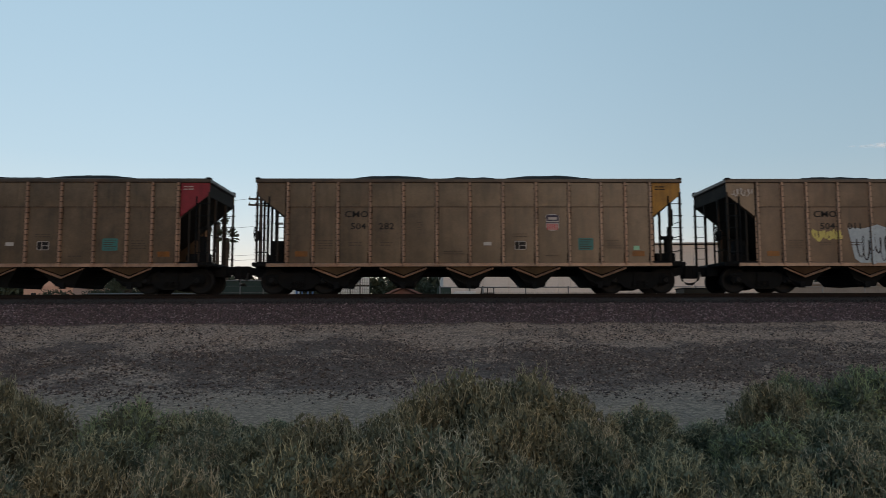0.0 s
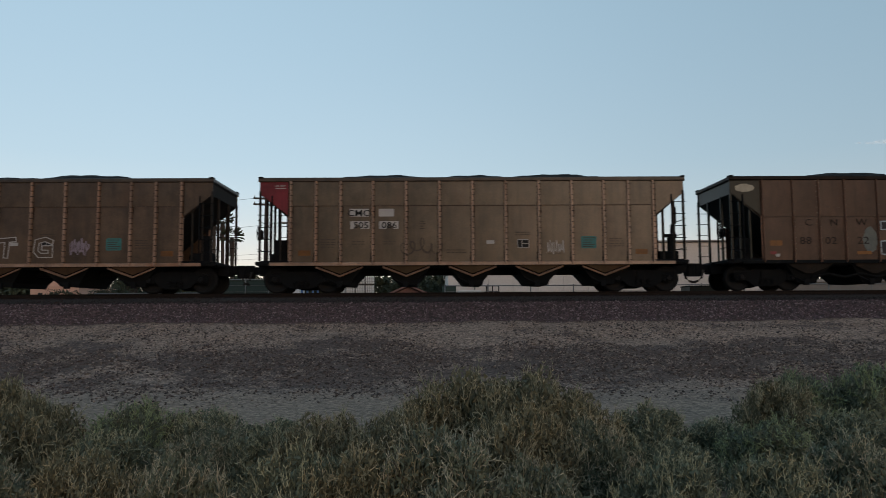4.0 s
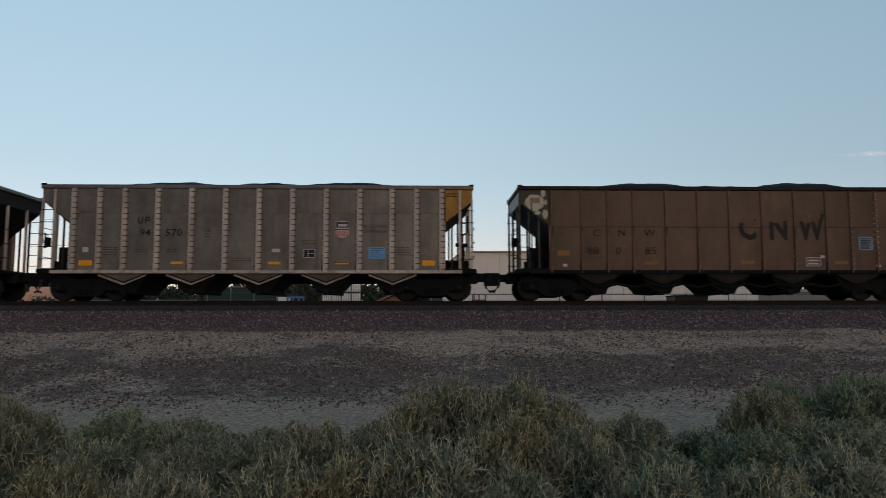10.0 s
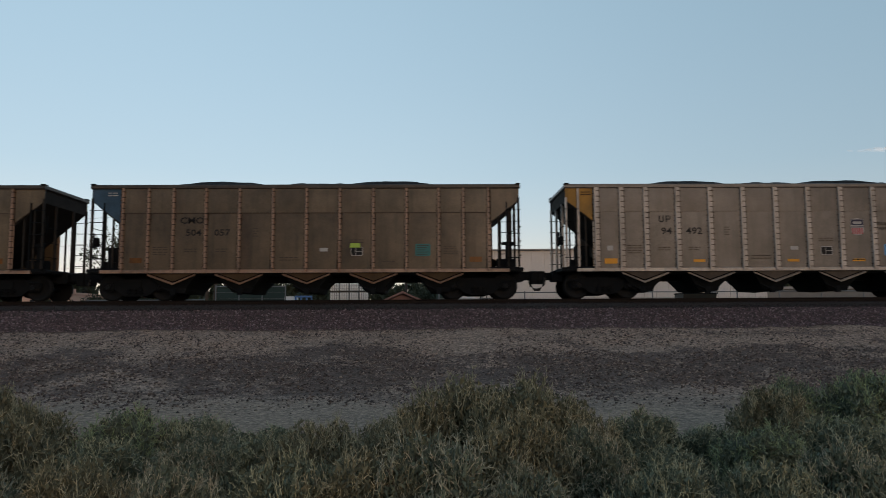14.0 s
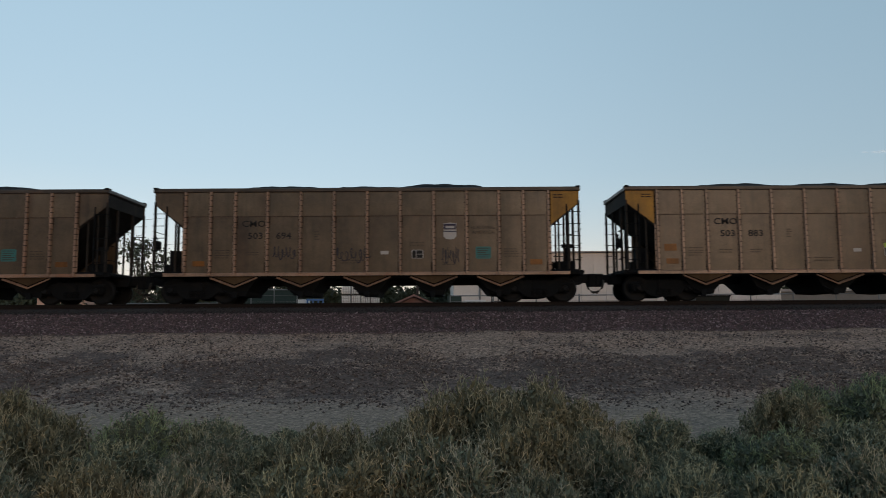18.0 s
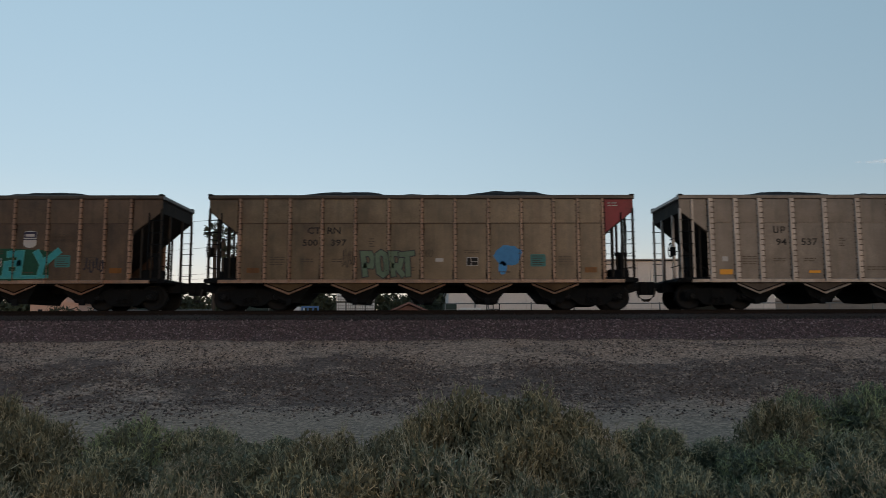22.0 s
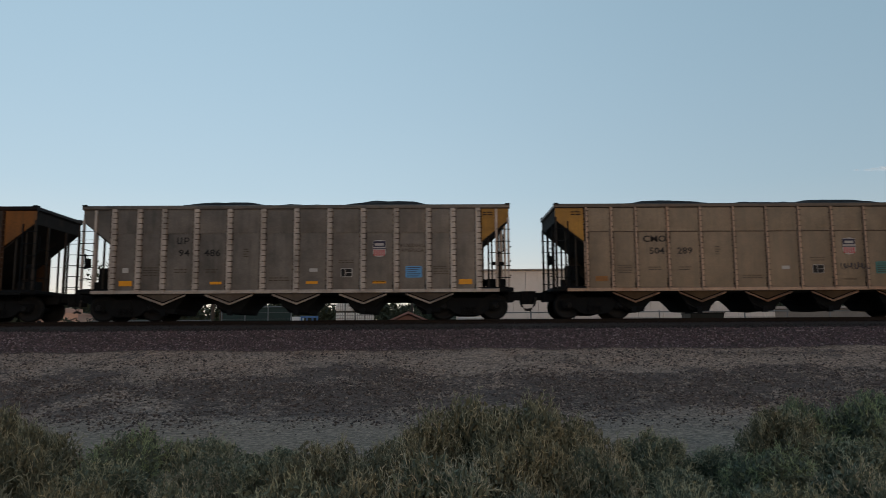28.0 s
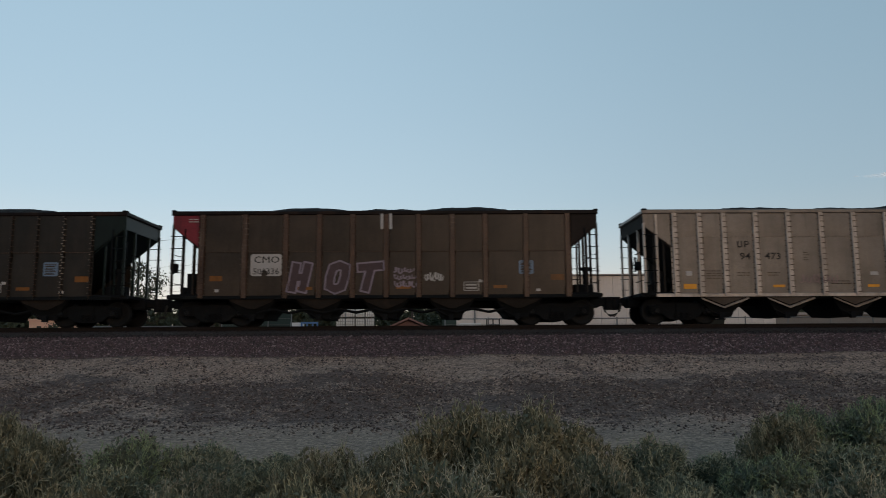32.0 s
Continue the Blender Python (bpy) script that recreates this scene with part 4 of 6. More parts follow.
def build_truck(car, x):
    """A two-axle freight truck: bolster, two cast side frames with springs and bearing caps, two wheelsets."""
    def bolster():
        return Shape().box(-0.2, 0.2, -1.1, 1.1, 0.42, 0.72, 0.04).lathe_y([(0.2, -0.3), (0.2, 0.3)], 0, 0.72, 12)

    def frame_side():
        s = Shape()
        out = [(-1.05, 0.36), (-1.12, 0.44), (-1.12, 0.62), (-0.9, 0.70), (-0.45, 0.74), (0.45, 0.74), (0.9, 0.70), (1.12, 0.62), (1.12, 0.44), (1.05, 0.36), (0.72, 0.40), (0.5, 0.20), (0.3, 0.15), (-0.3, 0.15), (-0.5, 0.20), (-0.72, 0.40)]
        s.prism(out[:1] + out[1:], -0.06, 0.06)
        for a in (-0.89, 0.89):
            s.box(a - 0.17, a + 0.17, -0.1, 0.1, 0.33, 0.62, 0.03)
        return s

    def spring():
        return Shape().tube([(0.07 * math.cos(i * 1.05), -0.02 + 0.07 * math.sin(i * 1.05), 0.2 + i * 0.0085) for i in range(25)], 0.016, 4)

    def cap():
        return Shape().lathe_y([(0.02, -0.06), (0.075, -0.055), (0.09, -0.03), (0.1, 0.0), (0.1, 0.05)], 0, 0, 12)

    def wheelset():
        s = Shape()
        for sg in (-1, 1):
            rim = [(0.10, 0.66), (0.34, 0.675), (0.37, 0.66), (0.475, 0.665), (0.48, 0.69), (0.457, 0.705), (0.452, 0.80), (0.38, 0.805), (0.34, 0.765), (0.16, 0.775), (0.12, 0.82), (0.085, 0.83)]
            s.lathe_y([(r, sg * y) for r, y in rim], 0, 0, 28)
        s.lathe_y([(0.08, -1.0), (0.085, 0.0), (0.08, 1.0)], 0, 0, 12)
        for k in range(3):
            a = k * 2.09
            for sg in (-1, 1):
                s.box(0.24 * math.cos(a) - 0.02, 0.24 * math.cos(a) + 0.02, sg * 0.79 - 0.005, sg * 0.79 + 0.005, 0.24 * math.sin(a) - 0.02, 0.24 * math.sin(a) + 0.02)
        return s

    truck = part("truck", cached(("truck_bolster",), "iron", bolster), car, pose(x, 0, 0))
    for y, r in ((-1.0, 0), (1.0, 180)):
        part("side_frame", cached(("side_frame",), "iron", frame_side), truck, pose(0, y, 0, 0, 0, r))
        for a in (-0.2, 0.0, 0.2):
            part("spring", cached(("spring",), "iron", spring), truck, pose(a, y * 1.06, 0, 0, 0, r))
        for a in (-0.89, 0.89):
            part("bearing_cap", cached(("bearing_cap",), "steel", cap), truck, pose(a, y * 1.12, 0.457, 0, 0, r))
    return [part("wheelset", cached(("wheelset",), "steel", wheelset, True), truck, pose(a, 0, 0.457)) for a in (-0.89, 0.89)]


def coal_mesh(seed):
    """The heaped load, in humps above the rim."""
    rng = random.Random(seed)
    nx, ny = 90, 16
    humps = [(-2.9 + rng.uniform(-0.3, 0.3), 2.0, rng.uniform(0.27, 0.34)), (0.1 + rng.uniform(-0.4, 0.4), 1.9, rng.uniform(0.24, 0.31)), (2.9 + rng.uniform(-0.4, 0.3), 2.1, rng.uniform(0.30, 0.38))]
    vs, fs = [], []
    for j in range(ny):
        y = -1.46 + 2.92 * j / (ny - 1)
        for i in range(nx):
            x = -7.15 + 14.3 * i / (nx - 1)
            h = max(a * max(0, 1 - abs((x - c) / w) ** 2.4) ** 0.7 for c, w, a in humps)
            edge = 1 - (y / 1.5) ** 2
            z = RIM - 0.12 + (h * 1.15 + 0.08) * edge ** 0.7 + 0.05 * noise.noise((x * 1.7 + seed * 9, y * 2, 0)) + 0.02 * noise.noise((x * 7 + seed, y * 7, 3))
            if abs(x) > 5.2:
                z -= (abs(x) - 5.2) * 0.25
            vs.append((x, y, z))
    for j in range(ny - 1):
        for i in range(nx - 1):
            a = j * nx + i
            fs.append((a, a + 1, a + nx + 1, a + nx))
    me = bpy.data.meshes.new("coal_load")
    me.from_pydata(vs, [], fs)
    me.materials.append(M["coal"])
    return me


RIBS = {
    "quad": [-6.2, -5.34, -4.5, -3.4, -2.27, -1.13, 0, 1.13, 2.27, 3.4, 4.5, 5.34, 6.2],
    "old": [-6.16, -5.12, -4.22, -3.33, -2.2, -1.08, 0.02, 1.16, 2.3, 3.42, 4.28, 5.18, 6.14],
    "wide": [-6.24, -4.79, -3.4, -2.26, -1.12, 0.03, 1.13, 2.28, 3.41, 4.8, 6.23],
}
RIB_W = {"quad": 0.11, "old": 0.07, "wide": 0.2}
COAL = []


def end_panel(sgn, zlow):
    s = Shape()
    out = [(sgn * 6.2, 2.58), (sgn * 7.26, zlow), (sgn * 7.26, RIM - 0.15), (sgn * 6.2, RIM - 0.15)]
    if sgn < 0:
        out = out[::-1]
    return s.prism(out, -SIDE, -SIDE + 0.012)


def build_car(index, style, side, ribs, left, right, label, wide_rib=False, under="grime_shade", ends=None):
    """One loaded four-bay coal hopper, its origin on the rail head under its middle."""
    car = thing("hopper_car", label, "freight car", group="coal hopper cars of the train")
    rx = RIBS[style]
    rw = 0.20 if wide_rib else RIB_W[style]
    ends = ends or "grime_shade"
    low = 3.42
    rails_mat = "chord_dark" if style != "quad" else "chord_tan" if side != "grey" else side
    mid = MID if style == "quad" else 2.58
    # side sheets
    for i in range(len(rx) - 1):
        a, b = rx[i], rx[i + 1]
        w = round(b - a, 3)
        part("side_panel", cached(("side_panel", w, mid), side, lambda: panel(-w / 2, w / 2, SILL, mid, -SIDE, 0.018)), car, pose((a + b) / 2, 0, 0))
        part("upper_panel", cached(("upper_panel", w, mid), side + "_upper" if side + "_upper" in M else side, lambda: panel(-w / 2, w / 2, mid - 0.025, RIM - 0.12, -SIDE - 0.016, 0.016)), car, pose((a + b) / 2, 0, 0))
    for sg, mat in ((-1, left), (1, right)):
        part("end_panel", cached(("end_panel", sg), mat, lambda: end_panel(sg, low)), car, label=f"{M[mat].name.replace('_', ' ')} corner")
    part("far_side", cached(("far_side",), side, lambda: Shape().prism([(-6.2, SILL), (6.2, SILL), (6.2, 2.58), (7.26, low), (7.26, RIM - 0.12), (-7.26, RIM - 0.12), (-7.26, low), (-6.2, 2.58)], SIDE - 0.012, SIDE)), car)
    for x in rx:
        part("rib", seamed_rib(rw, ribs, "seam" if style == "quad" else "rib_seam"), car, pose(x, -SIDE, 0))
        part("rib", cached(("rib", rw), ribs, lambda: rib(rw, SILL - 0.02, RIM - 0.13)), car, pose(x, SIDE, 0, 0, 0, 180))
    if not wide_rib:
        # dark strip in place of the lap's shadow line
        part("lap_seam", cached(("lap_seam", mid), "seam", lambda: Shape().box(rx[0], rx[-1], -SIDE - 0.02, -SIDE, mid - 0.05, mid - 0.026)), car)
    # rim and sills
    for y in (-SIDE, SIDE):
        part("top_chord", cached(("top_chord",), rails_mat, lambda: Shape().box(-HALF, HALF, -0.075, 0.075, RIM - 0.15, RIM, 0.03)), car, pose(0, y - math.copysign(0.01, y), 0))
        part("side_sill", cached(("side_sill",), ribs if style == "quad" else "hopper", lambda: Shape().prism_x([(-0.04, 1.0), (0.06, 1.0), (0.06, 1.12), (0.0, 1.12), (-0.04, 1.1)], -6.9, 6.9)), car, pose(0, y, -0.085, 0, 0, 0 if y < 0 else 180))
    for sg in (-1, 1):
        part("end_chord", cached(("end_chord",), rails_mat, lambda: Shape().box(-0.07, 0.07, -SIDE + 0.07, SIDE - 0.07, RIM - 0.15, RIM - 0.005, 0.03)), car, pose(sg * (HALF - 0.07), 0, 0))
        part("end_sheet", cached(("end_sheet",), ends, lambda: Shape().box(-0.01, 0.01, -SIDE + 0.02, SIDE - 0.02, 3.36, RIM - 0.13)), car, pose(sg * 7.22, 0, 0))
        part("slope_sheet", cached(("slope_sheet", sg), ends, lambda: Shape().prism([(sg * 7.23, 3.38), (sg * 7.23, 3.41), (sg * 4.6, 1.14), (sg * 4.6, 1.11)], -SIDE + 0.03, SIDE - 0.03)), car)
        for y in (-SIDE + 0.02, SIDE - 0.02):
            part("corner_cap", cached(("corner_cap",), "iron", lambda: Shape().box(-0.09, 0.09, -0.1, 0.1, RIM - 0.03, RIM + 0.03, 0.03)), car, pose(sg * (HALF - 0.08), y, 0))
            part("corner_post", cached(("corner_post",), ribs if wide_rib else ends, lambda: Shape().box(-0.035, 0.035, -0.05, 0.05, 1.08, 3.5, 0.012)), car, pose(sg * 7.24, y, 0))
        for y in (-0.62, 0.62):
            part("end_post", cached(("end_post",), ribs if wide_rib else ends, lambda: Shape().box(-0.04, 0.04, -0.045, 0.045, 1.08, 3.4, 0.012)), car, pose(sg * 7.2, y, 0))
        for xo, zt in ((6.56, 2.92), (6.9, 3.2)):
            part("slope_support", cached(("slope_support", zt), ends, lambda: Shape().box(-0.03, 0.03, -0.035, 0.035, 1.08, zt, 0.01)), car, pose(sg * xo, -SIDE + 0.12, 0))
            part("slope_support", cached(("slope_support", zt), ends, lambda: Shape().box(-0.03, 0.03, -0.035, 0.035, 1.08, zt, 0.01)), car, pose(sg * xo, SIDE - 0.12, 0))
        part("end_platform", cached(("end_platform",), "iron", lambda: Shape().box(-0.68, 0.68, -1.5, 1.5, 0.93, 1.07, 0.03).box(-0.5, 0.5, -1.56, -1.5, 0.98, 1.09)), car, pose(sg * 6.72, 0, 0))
        for y, r in ((-SIDE - 0.03, 0), (SIDE + 0.03, 180)):
            for k in range(5):
                part("grab_iron", cached(("grab_iron",), "iron", lambda: Shape().tube([(-0.23, 0.03, 0), (-0.23, -0.05, 0), (0.23, -0.05, 0), (0.23, 0.03, 0)], 0.014, 5)), car, pose(sg * 7.06, y, 1.4 + k * 0.42, 0, 0, r))
        for k in range(3):
            part("end_grab_iron", cached(("end_grab_iron",), "iron", lambda: Shape().tube([(0.0, -0.4, 0), (0.09, -0.4, 0), (0.09, 0.4, 0), (0.0, 0.4, 0)], 0.014, 5)), car, pose(sg * 7.24, -1.05, 1.5 + k * 0.5, 0, 0, 0 if sg > 0 else 180))
        part("ladder_stile", cached(("ladder_stile", wide_rib), ribs if wide_rib else "iron", lambda: Shape().box(-0.04, 0.04, -0.03, 0.015, 1.08, RIM - 0.16) if wide_rib else Shape().box(-0.02, 0.02, -0.015, 0.015, 1.08, 3.35)), car, pose(sg * 6.83, -SIDE - 0.02, 0))
        part("coupler", cached(("coupler",), "iron", lambda: Shape().box(-0.55, 0.24, -0.12, 0.12, 0.70, 0.97, 0.03).box(0.08, 0.37, -0.2, 0.16, 0.56, 1.02, 0.05).box(-0.55, -0.15, -0.34, 0.34, 0.64, 1.02, 0.04).box(-0.3, 0.3, -0.42, -0.38, 0.95, 0.99)), car, pose(sg * 7.7, 0, 0, 0, 0, 0 if sg > 0 else 180))
        part("air_hose", cached(("air_hose",), "cable", lambda: Shape().tube([(0.06, 0.26, 0.78), (0.08, 0.28, 0.66), (0.12, 0.26, 0.50), (0.22, 0.16, 0.38), (0.41, 0.02, 0.34)], 0.04, 6)), car, pose(sg * 7.75, 0, 0, 0, 0, 0 if sg > 0 else 180))
        part("sill_step", cached(("sill_step",), "iron", lambda: Shape().tube([(-0.2, 0, 1.0), (-0.2, 0, 0.62), (0.2, 0, 0.62), (0.2, 0, 1.0)], 0.018, 5)), car, pose(sg * 7.05, -SIDE - 0.02, 0))
    for sg, mat in ((-1, left), (1, right)):
        if mat in ("yellow", "red", "blue_grey"):
            bars(car, sg * 6.55, 3.70, 2, 0.34, "black_faint" if mat == "yellow" else "pale", seed=51)
    # brake gear on the left platform
    part("air_reservoir", cached(("air_reservoir",), "iron", lambda: Shape().lathe_y([(0.05, -0.45), (0.2, -0.38), (0.22, -0.3), (0.22, 0.3), (0.2, 0.38), (0.05, 0.45)], 0, 0, 14)), car, pose(-6.35, -0.4, 1.3))
    part("brake_cylinder", cached(("brake_cylinder",), "iron", lambda: Shape().lathe_y([(0.13, -0.3), (0.16, -0.25), (0.16, 0.25), (0.1, 0.35)], 0, 0, 12)), car, pose(6.4, -0.5, 1.28))
    part("valve_bracket", cached(("valve_bracket",), "iron", lambda: Shape().box(-0.3, 0.34, -0.2, 0.2, -0.28, 0.02, 0.04)), car, pose(6.82, -0.95, 1.38))
    part("release_valve", cached(("release_valve",), "iron", lambda: Shape().box(0.02, 0.2, -0.18, 0.06, 0.02, 0.5, 0.03)), car, pose(6.82, -0.95, 1.38))
    part("retainer_box", cached(("retainer_box",), "iron", lambda: Shape().box(-0.12, 0.3, -0.2, -0.1, 0.5, 0.62, 0.02)), car, pose(6.82, -0.95, 1.38))
    part("brake_pipe", cached(("brake_pipe",), "iron", lambda: Shape().tube([(0.12, -0.1, 0.6), (0.14, -0.1, 0.95), (0.3, -0.1, 1.0), (0.3, -0.1, 1.6)], 0.03, 5)), car, pose(6.82, -0.95, 1.38))
    part("control_valve", cached(("control_valve",), "iron", lambda: Shape().box(-0.24, 0.24, -0.2, 0.2, -0.33, 0.42, 0.05).box(-0.08, 0.08, -0.32, -0.2, -0.1, 0.22, 0.02).box(-0.4, 0.3, -0.1, 0.1, -0.33, -0.05, 0.03)), car, pose(-6.62, -0.95, 1.42))
    part("hand_brake_wheel", cached(("hand_brake_wheel",), "iron", lambda: Shape().tube([(0, 0.26 * math.cos(k * 0.524), 0.26 * math.sin(k * 0.524)) for k in range(13)], 0.016, 5).box(-0.02, 0.02, -0.25, 0.25, -0.02, 0.02).box(-0.02, 0.02, -0.02, 0.02, -0.25, 0.25).box(0.03, 0.16, -0.12, 0.12, -0.2, 0.1, 0.02)), car, pose(-7.42, -0.95, 2.1))
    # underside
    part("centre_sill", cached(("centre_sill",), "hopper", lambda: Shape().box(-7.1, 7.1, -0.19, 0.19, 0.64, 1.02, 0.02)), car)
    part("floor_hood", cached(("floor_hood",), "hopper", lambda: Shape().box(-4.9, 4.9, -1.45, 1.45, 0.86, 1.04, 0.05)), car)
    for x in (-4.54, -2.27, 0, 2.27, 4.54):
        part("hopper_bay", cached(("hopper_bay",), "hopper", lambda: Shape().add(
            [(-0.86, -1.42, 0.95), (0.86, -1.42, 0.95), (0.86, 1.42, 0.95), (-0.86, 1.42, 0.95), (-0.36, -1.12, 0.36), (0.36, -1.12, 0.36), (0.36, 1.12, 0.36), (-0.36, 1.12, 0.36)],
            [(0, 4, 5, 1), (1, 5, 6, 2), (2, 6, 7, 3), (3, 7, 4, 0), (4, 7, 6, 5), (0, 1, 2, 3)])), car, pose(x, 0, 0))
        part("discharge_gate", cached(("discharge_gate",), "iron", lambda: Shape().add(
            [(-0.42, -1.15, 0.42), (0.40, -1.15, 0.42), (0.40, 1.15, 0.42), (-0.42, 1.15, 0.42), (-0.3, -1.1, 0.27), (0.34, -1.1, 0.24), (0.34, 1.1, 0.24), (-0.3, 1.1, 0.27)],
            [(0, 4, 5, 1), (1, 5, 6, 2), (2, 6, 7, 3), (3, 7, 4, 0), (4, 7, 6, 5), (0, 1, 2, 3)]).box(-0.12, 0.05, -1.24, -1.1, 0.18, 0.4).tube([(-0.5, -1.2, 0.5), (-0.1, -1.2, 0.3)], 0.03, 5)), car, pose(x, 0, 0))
        for y, r in ((-SIDE + 0.06, 0), (SIDE - 0.06, 180)):
            if style == "quad":
                bay = part("bay_plate", cached(("bay_plate",), side, lambda: Shape().prism([(-0.80, 1.0), (-0.70, 0.96), (0, 0.675), (0.70, 0.96), (0.80, 1.0)], 0.03, 0.05)), car, pose(x, y, 0.925, 0, 0, r) @ pose(0, 0, 0, 24) @ pose(0, 0, -1.0))
                # lighter rib colour stands in for the light that the lip catches
                part("bay_flange", cached(("bay_flange",), ribs, lambda: Shape().prism([(-0.80, 0.965), (-0.80, 0.925), (0, 0.585), (0.80, 0.925), (0.80, 0.965), (0, 0.625)], -0.06, 0.03)), bay)
            else:
                part("bay_plate", cached(("bay_plate_old",), under, lambda: Shape().prism([(-0.8, 1.0), (-0.62, 0.86), (-0.1, 0.62), (0.1, 0.62), (0.62, 0.86), (0.8, 1.0)], 0, 0.02)), car, pose(x, y, 0.925, 0, 0, r) @ pose(0, 0, 0, 24) @ pose(0, 0, -1.0))
    if style != "quad":
        part("gate_linkage", cached(("gate_linkage",), "iron", lambda: Shape().tube([(-4.4 + 0.567 * i, -1.22, 0.50 + (0.07 if i % 2 else -0.05)) for i in range(16)], 0.05, 5)), car)
    wheels = build_truck(car, -5.9) + build_truck(car, 5.9)
    part("coal_load", COAL[index % len(COAL)], car)
    car.scale = (1.0123, 1, 1)
    return car, wheels


def marks(car, style, text1, text2, y1=2.62, mat="black"):
    """Reporting marks either side of the fourth rib."""
    a, b = text2
    if text1:
        letters(car, text1, -3.86 if len(text1) < 4 else -3.33, y1, 0.31, mat, stretch=1.15, offset=0.004)
    letters(car, a, -3.80, y1 - 0.42, 0.31, mat, stretch=1.15, offset=0.004)
    letters(car, b, -2.84, y1 - 0.42, 0.31, mat, stretch=1.15, offset=0.004)


def common_small(car, seed, light="pale"):
    bars(car, -4.92, 1.82, 4, 0.5, seed=1)
    bars(car, -3.9, 1.75, 2, 0.42, seed=2)
    bars(car, -2.85, 1.75, 2, 0.42, seed=3)
    bars(car, -0.55, 1.45, 2, 0.7, seed=4)
    bars(car, 4.92, 1.82, 4, 0.5, seed=5)
    bars(car, 2.83, 1.3, 1, 0.5, seed=6)
    bars(car, 1.7, 2.05, 2, 0.5, seed=7)
    bars(car, -1.7, 2.45, 4, 0.2, seed=8)
    bars(car, 3.95, 3.62, 3, 0.6, seed=9)
    plate(car, "data_plate", 0.6, 1.7, 0.27, 0.12, light)


# cars in the order in which they pass: style, side, ribs, left corner, right corner
def build_train():
    COAL.extend(coal_mesh(i) for i in range(5))
    cars = {}

    def quad(i, side, ribs, left, right, label, wide=False):
        cars[i] = build_car(i, "quad", side, ribs, left or side, right or side, label, wide)
        return cars[i][0]

    def cmo(i, side, left, right, text1, text2, label, mat="black"):
        c = quad(i, side, "rib_tan", left, right, label)
        marks(c, "quad", text1, text2, mat=mat)
        common_small(c, i)
        plate(c, "teal_placard", 3.96, 1.68, 0.52, 0.42, "teal", label="teal placard with fine print")
        stencil_box(c, 1.72, 1.64)
        plate(c, "rust_patch", -5.72, 1.35, 0.42, 0.18, "orange")
        plate(c, "rust_patch", 5.76, 1.35, 0.42, 0.18, "orange")
        return c

    def up(i, left, right, text2, label):
        c = quad(i, "grey", "rib_grey", left, right, label, True)
        part("reporting_mark", cached(("reporting_mark",), "black", lambda: Shape().box(-0.19, -0.15, 0, 0.003, 0.04, 0.23).box(-0.06, -0.02, 0, 0.003, 0.04, 0.23).box(-0.18, -0.03, 0, 0.003, 0, 0.04).box(0.05, 0.09, 0, 0.003, 0, 0.23).box(0.09, 0.19, 0, 0.003, 0.195, 0.23).box(0.09, 0.19, 0, 0.003, 0.085, 0.12).box(0.18, 0.215, 0, 0.003, 0.11, 0.205)), c, pose(-3.86, -SIDE - 0.020, 2.62))
        letters(c, text2[0], -3.80, 2.20, 0.33, "black", stretch=1.15, offset=0.004)
        letters(c, text2[1], -2.84, 2.20, 0.33, "black", stretch=1.15, offset=0.004)
        common_small(c, i)
        shield(c, 2.83, 2.42)
        letters(c, "BUILDING\nAMERICA", 3.96, 2.48, 0.17, "faded", stretch=1.1)
        plate(c, "blue_placard", 4.0, 1.62, 0.56, 0.40, "sky_blue", label="blue placard with fine print")
        stencil_box(c, 1.72, 1.6)
        for x, w in ((-5.74, 0.44), (-2.7, 0.4), (0.55, 0.4), (2.83, 0.45), (5.76, 0.44)):
            plate(c, "reflector_strip", x, 1.27, w, 0.09 if abs(x) < 5 else 0.18, "reflector")
        plate(c, "data_plate", -5.76, 1.72, 0.2, 0.17, "pale")
        return c

    def old(i, side, ribs, left, right, label, ends, letters_mat, number, style="old", c_z=2.13):
        cars[i] = build_car(i, style, side, ribs, left, right, label, ends=ends)
        c = cars[i][0]
        if letters_mat:
            monogram(c, style, (("C", 0.66, 0.62), ("N", 1.75, 0.62), ("W", 2.90, 0.98)), c_z, 0.86, letters_mat)
        for k, x in zip(number, (-4.72, -3.85, -2.74)):
            letters(c, k, x, 1.58, 0.36, "black_faint", stretch=1.2)
        if letters_mat:
            for ch, x in zip("CNW", (-4.6, -3.72, -2.76)):
                letters(c, ch, x, 2.22, 0.34, "black_faint", stretch=1.1)
        for x, z, w, h in ((-5.74, 1.62, 0.42, 0.18), (-2.72, 1.27, 0.5, 0.11), (0.62, 1.3, 0.5, 0.11), (3.9, 1.3, 0.46, 0.11), (5.86, 1.62, 0.46, 0.2)):
            plate(c, "reflector_patch", x, z, w, h, "orange")
        part("stencil_frame", cached(("stencil_frame",), "pale", lambda: Shape().box(-0.26, 0.26, 0, 0.003, 0.13, 0.155).box(-0.26, 0.26, 0, 0.003, -0.155, -0.13).box(-0.26, -0.235, 0, 0.003, -0.13, 0.13).box(0.235, 0.26, 0, 0.003, -0.13, 0.13).box(-0.19, 0.19, 0, 0.003, 0.02, 0.08).box(-0.19, 0.19, 0, 0.003, -0.09, -0.03)), c, pose(2.92, -SIDE - 0.022, 1.32))
        plate(c, "data_plate", 3.25, 1.5, 0.14, 0.1, "pale")
        plate(c, "blue_placard", 4.8, 1.97, 0.5, 0.48, "pale_blue", label="pale blue placard with fine print")
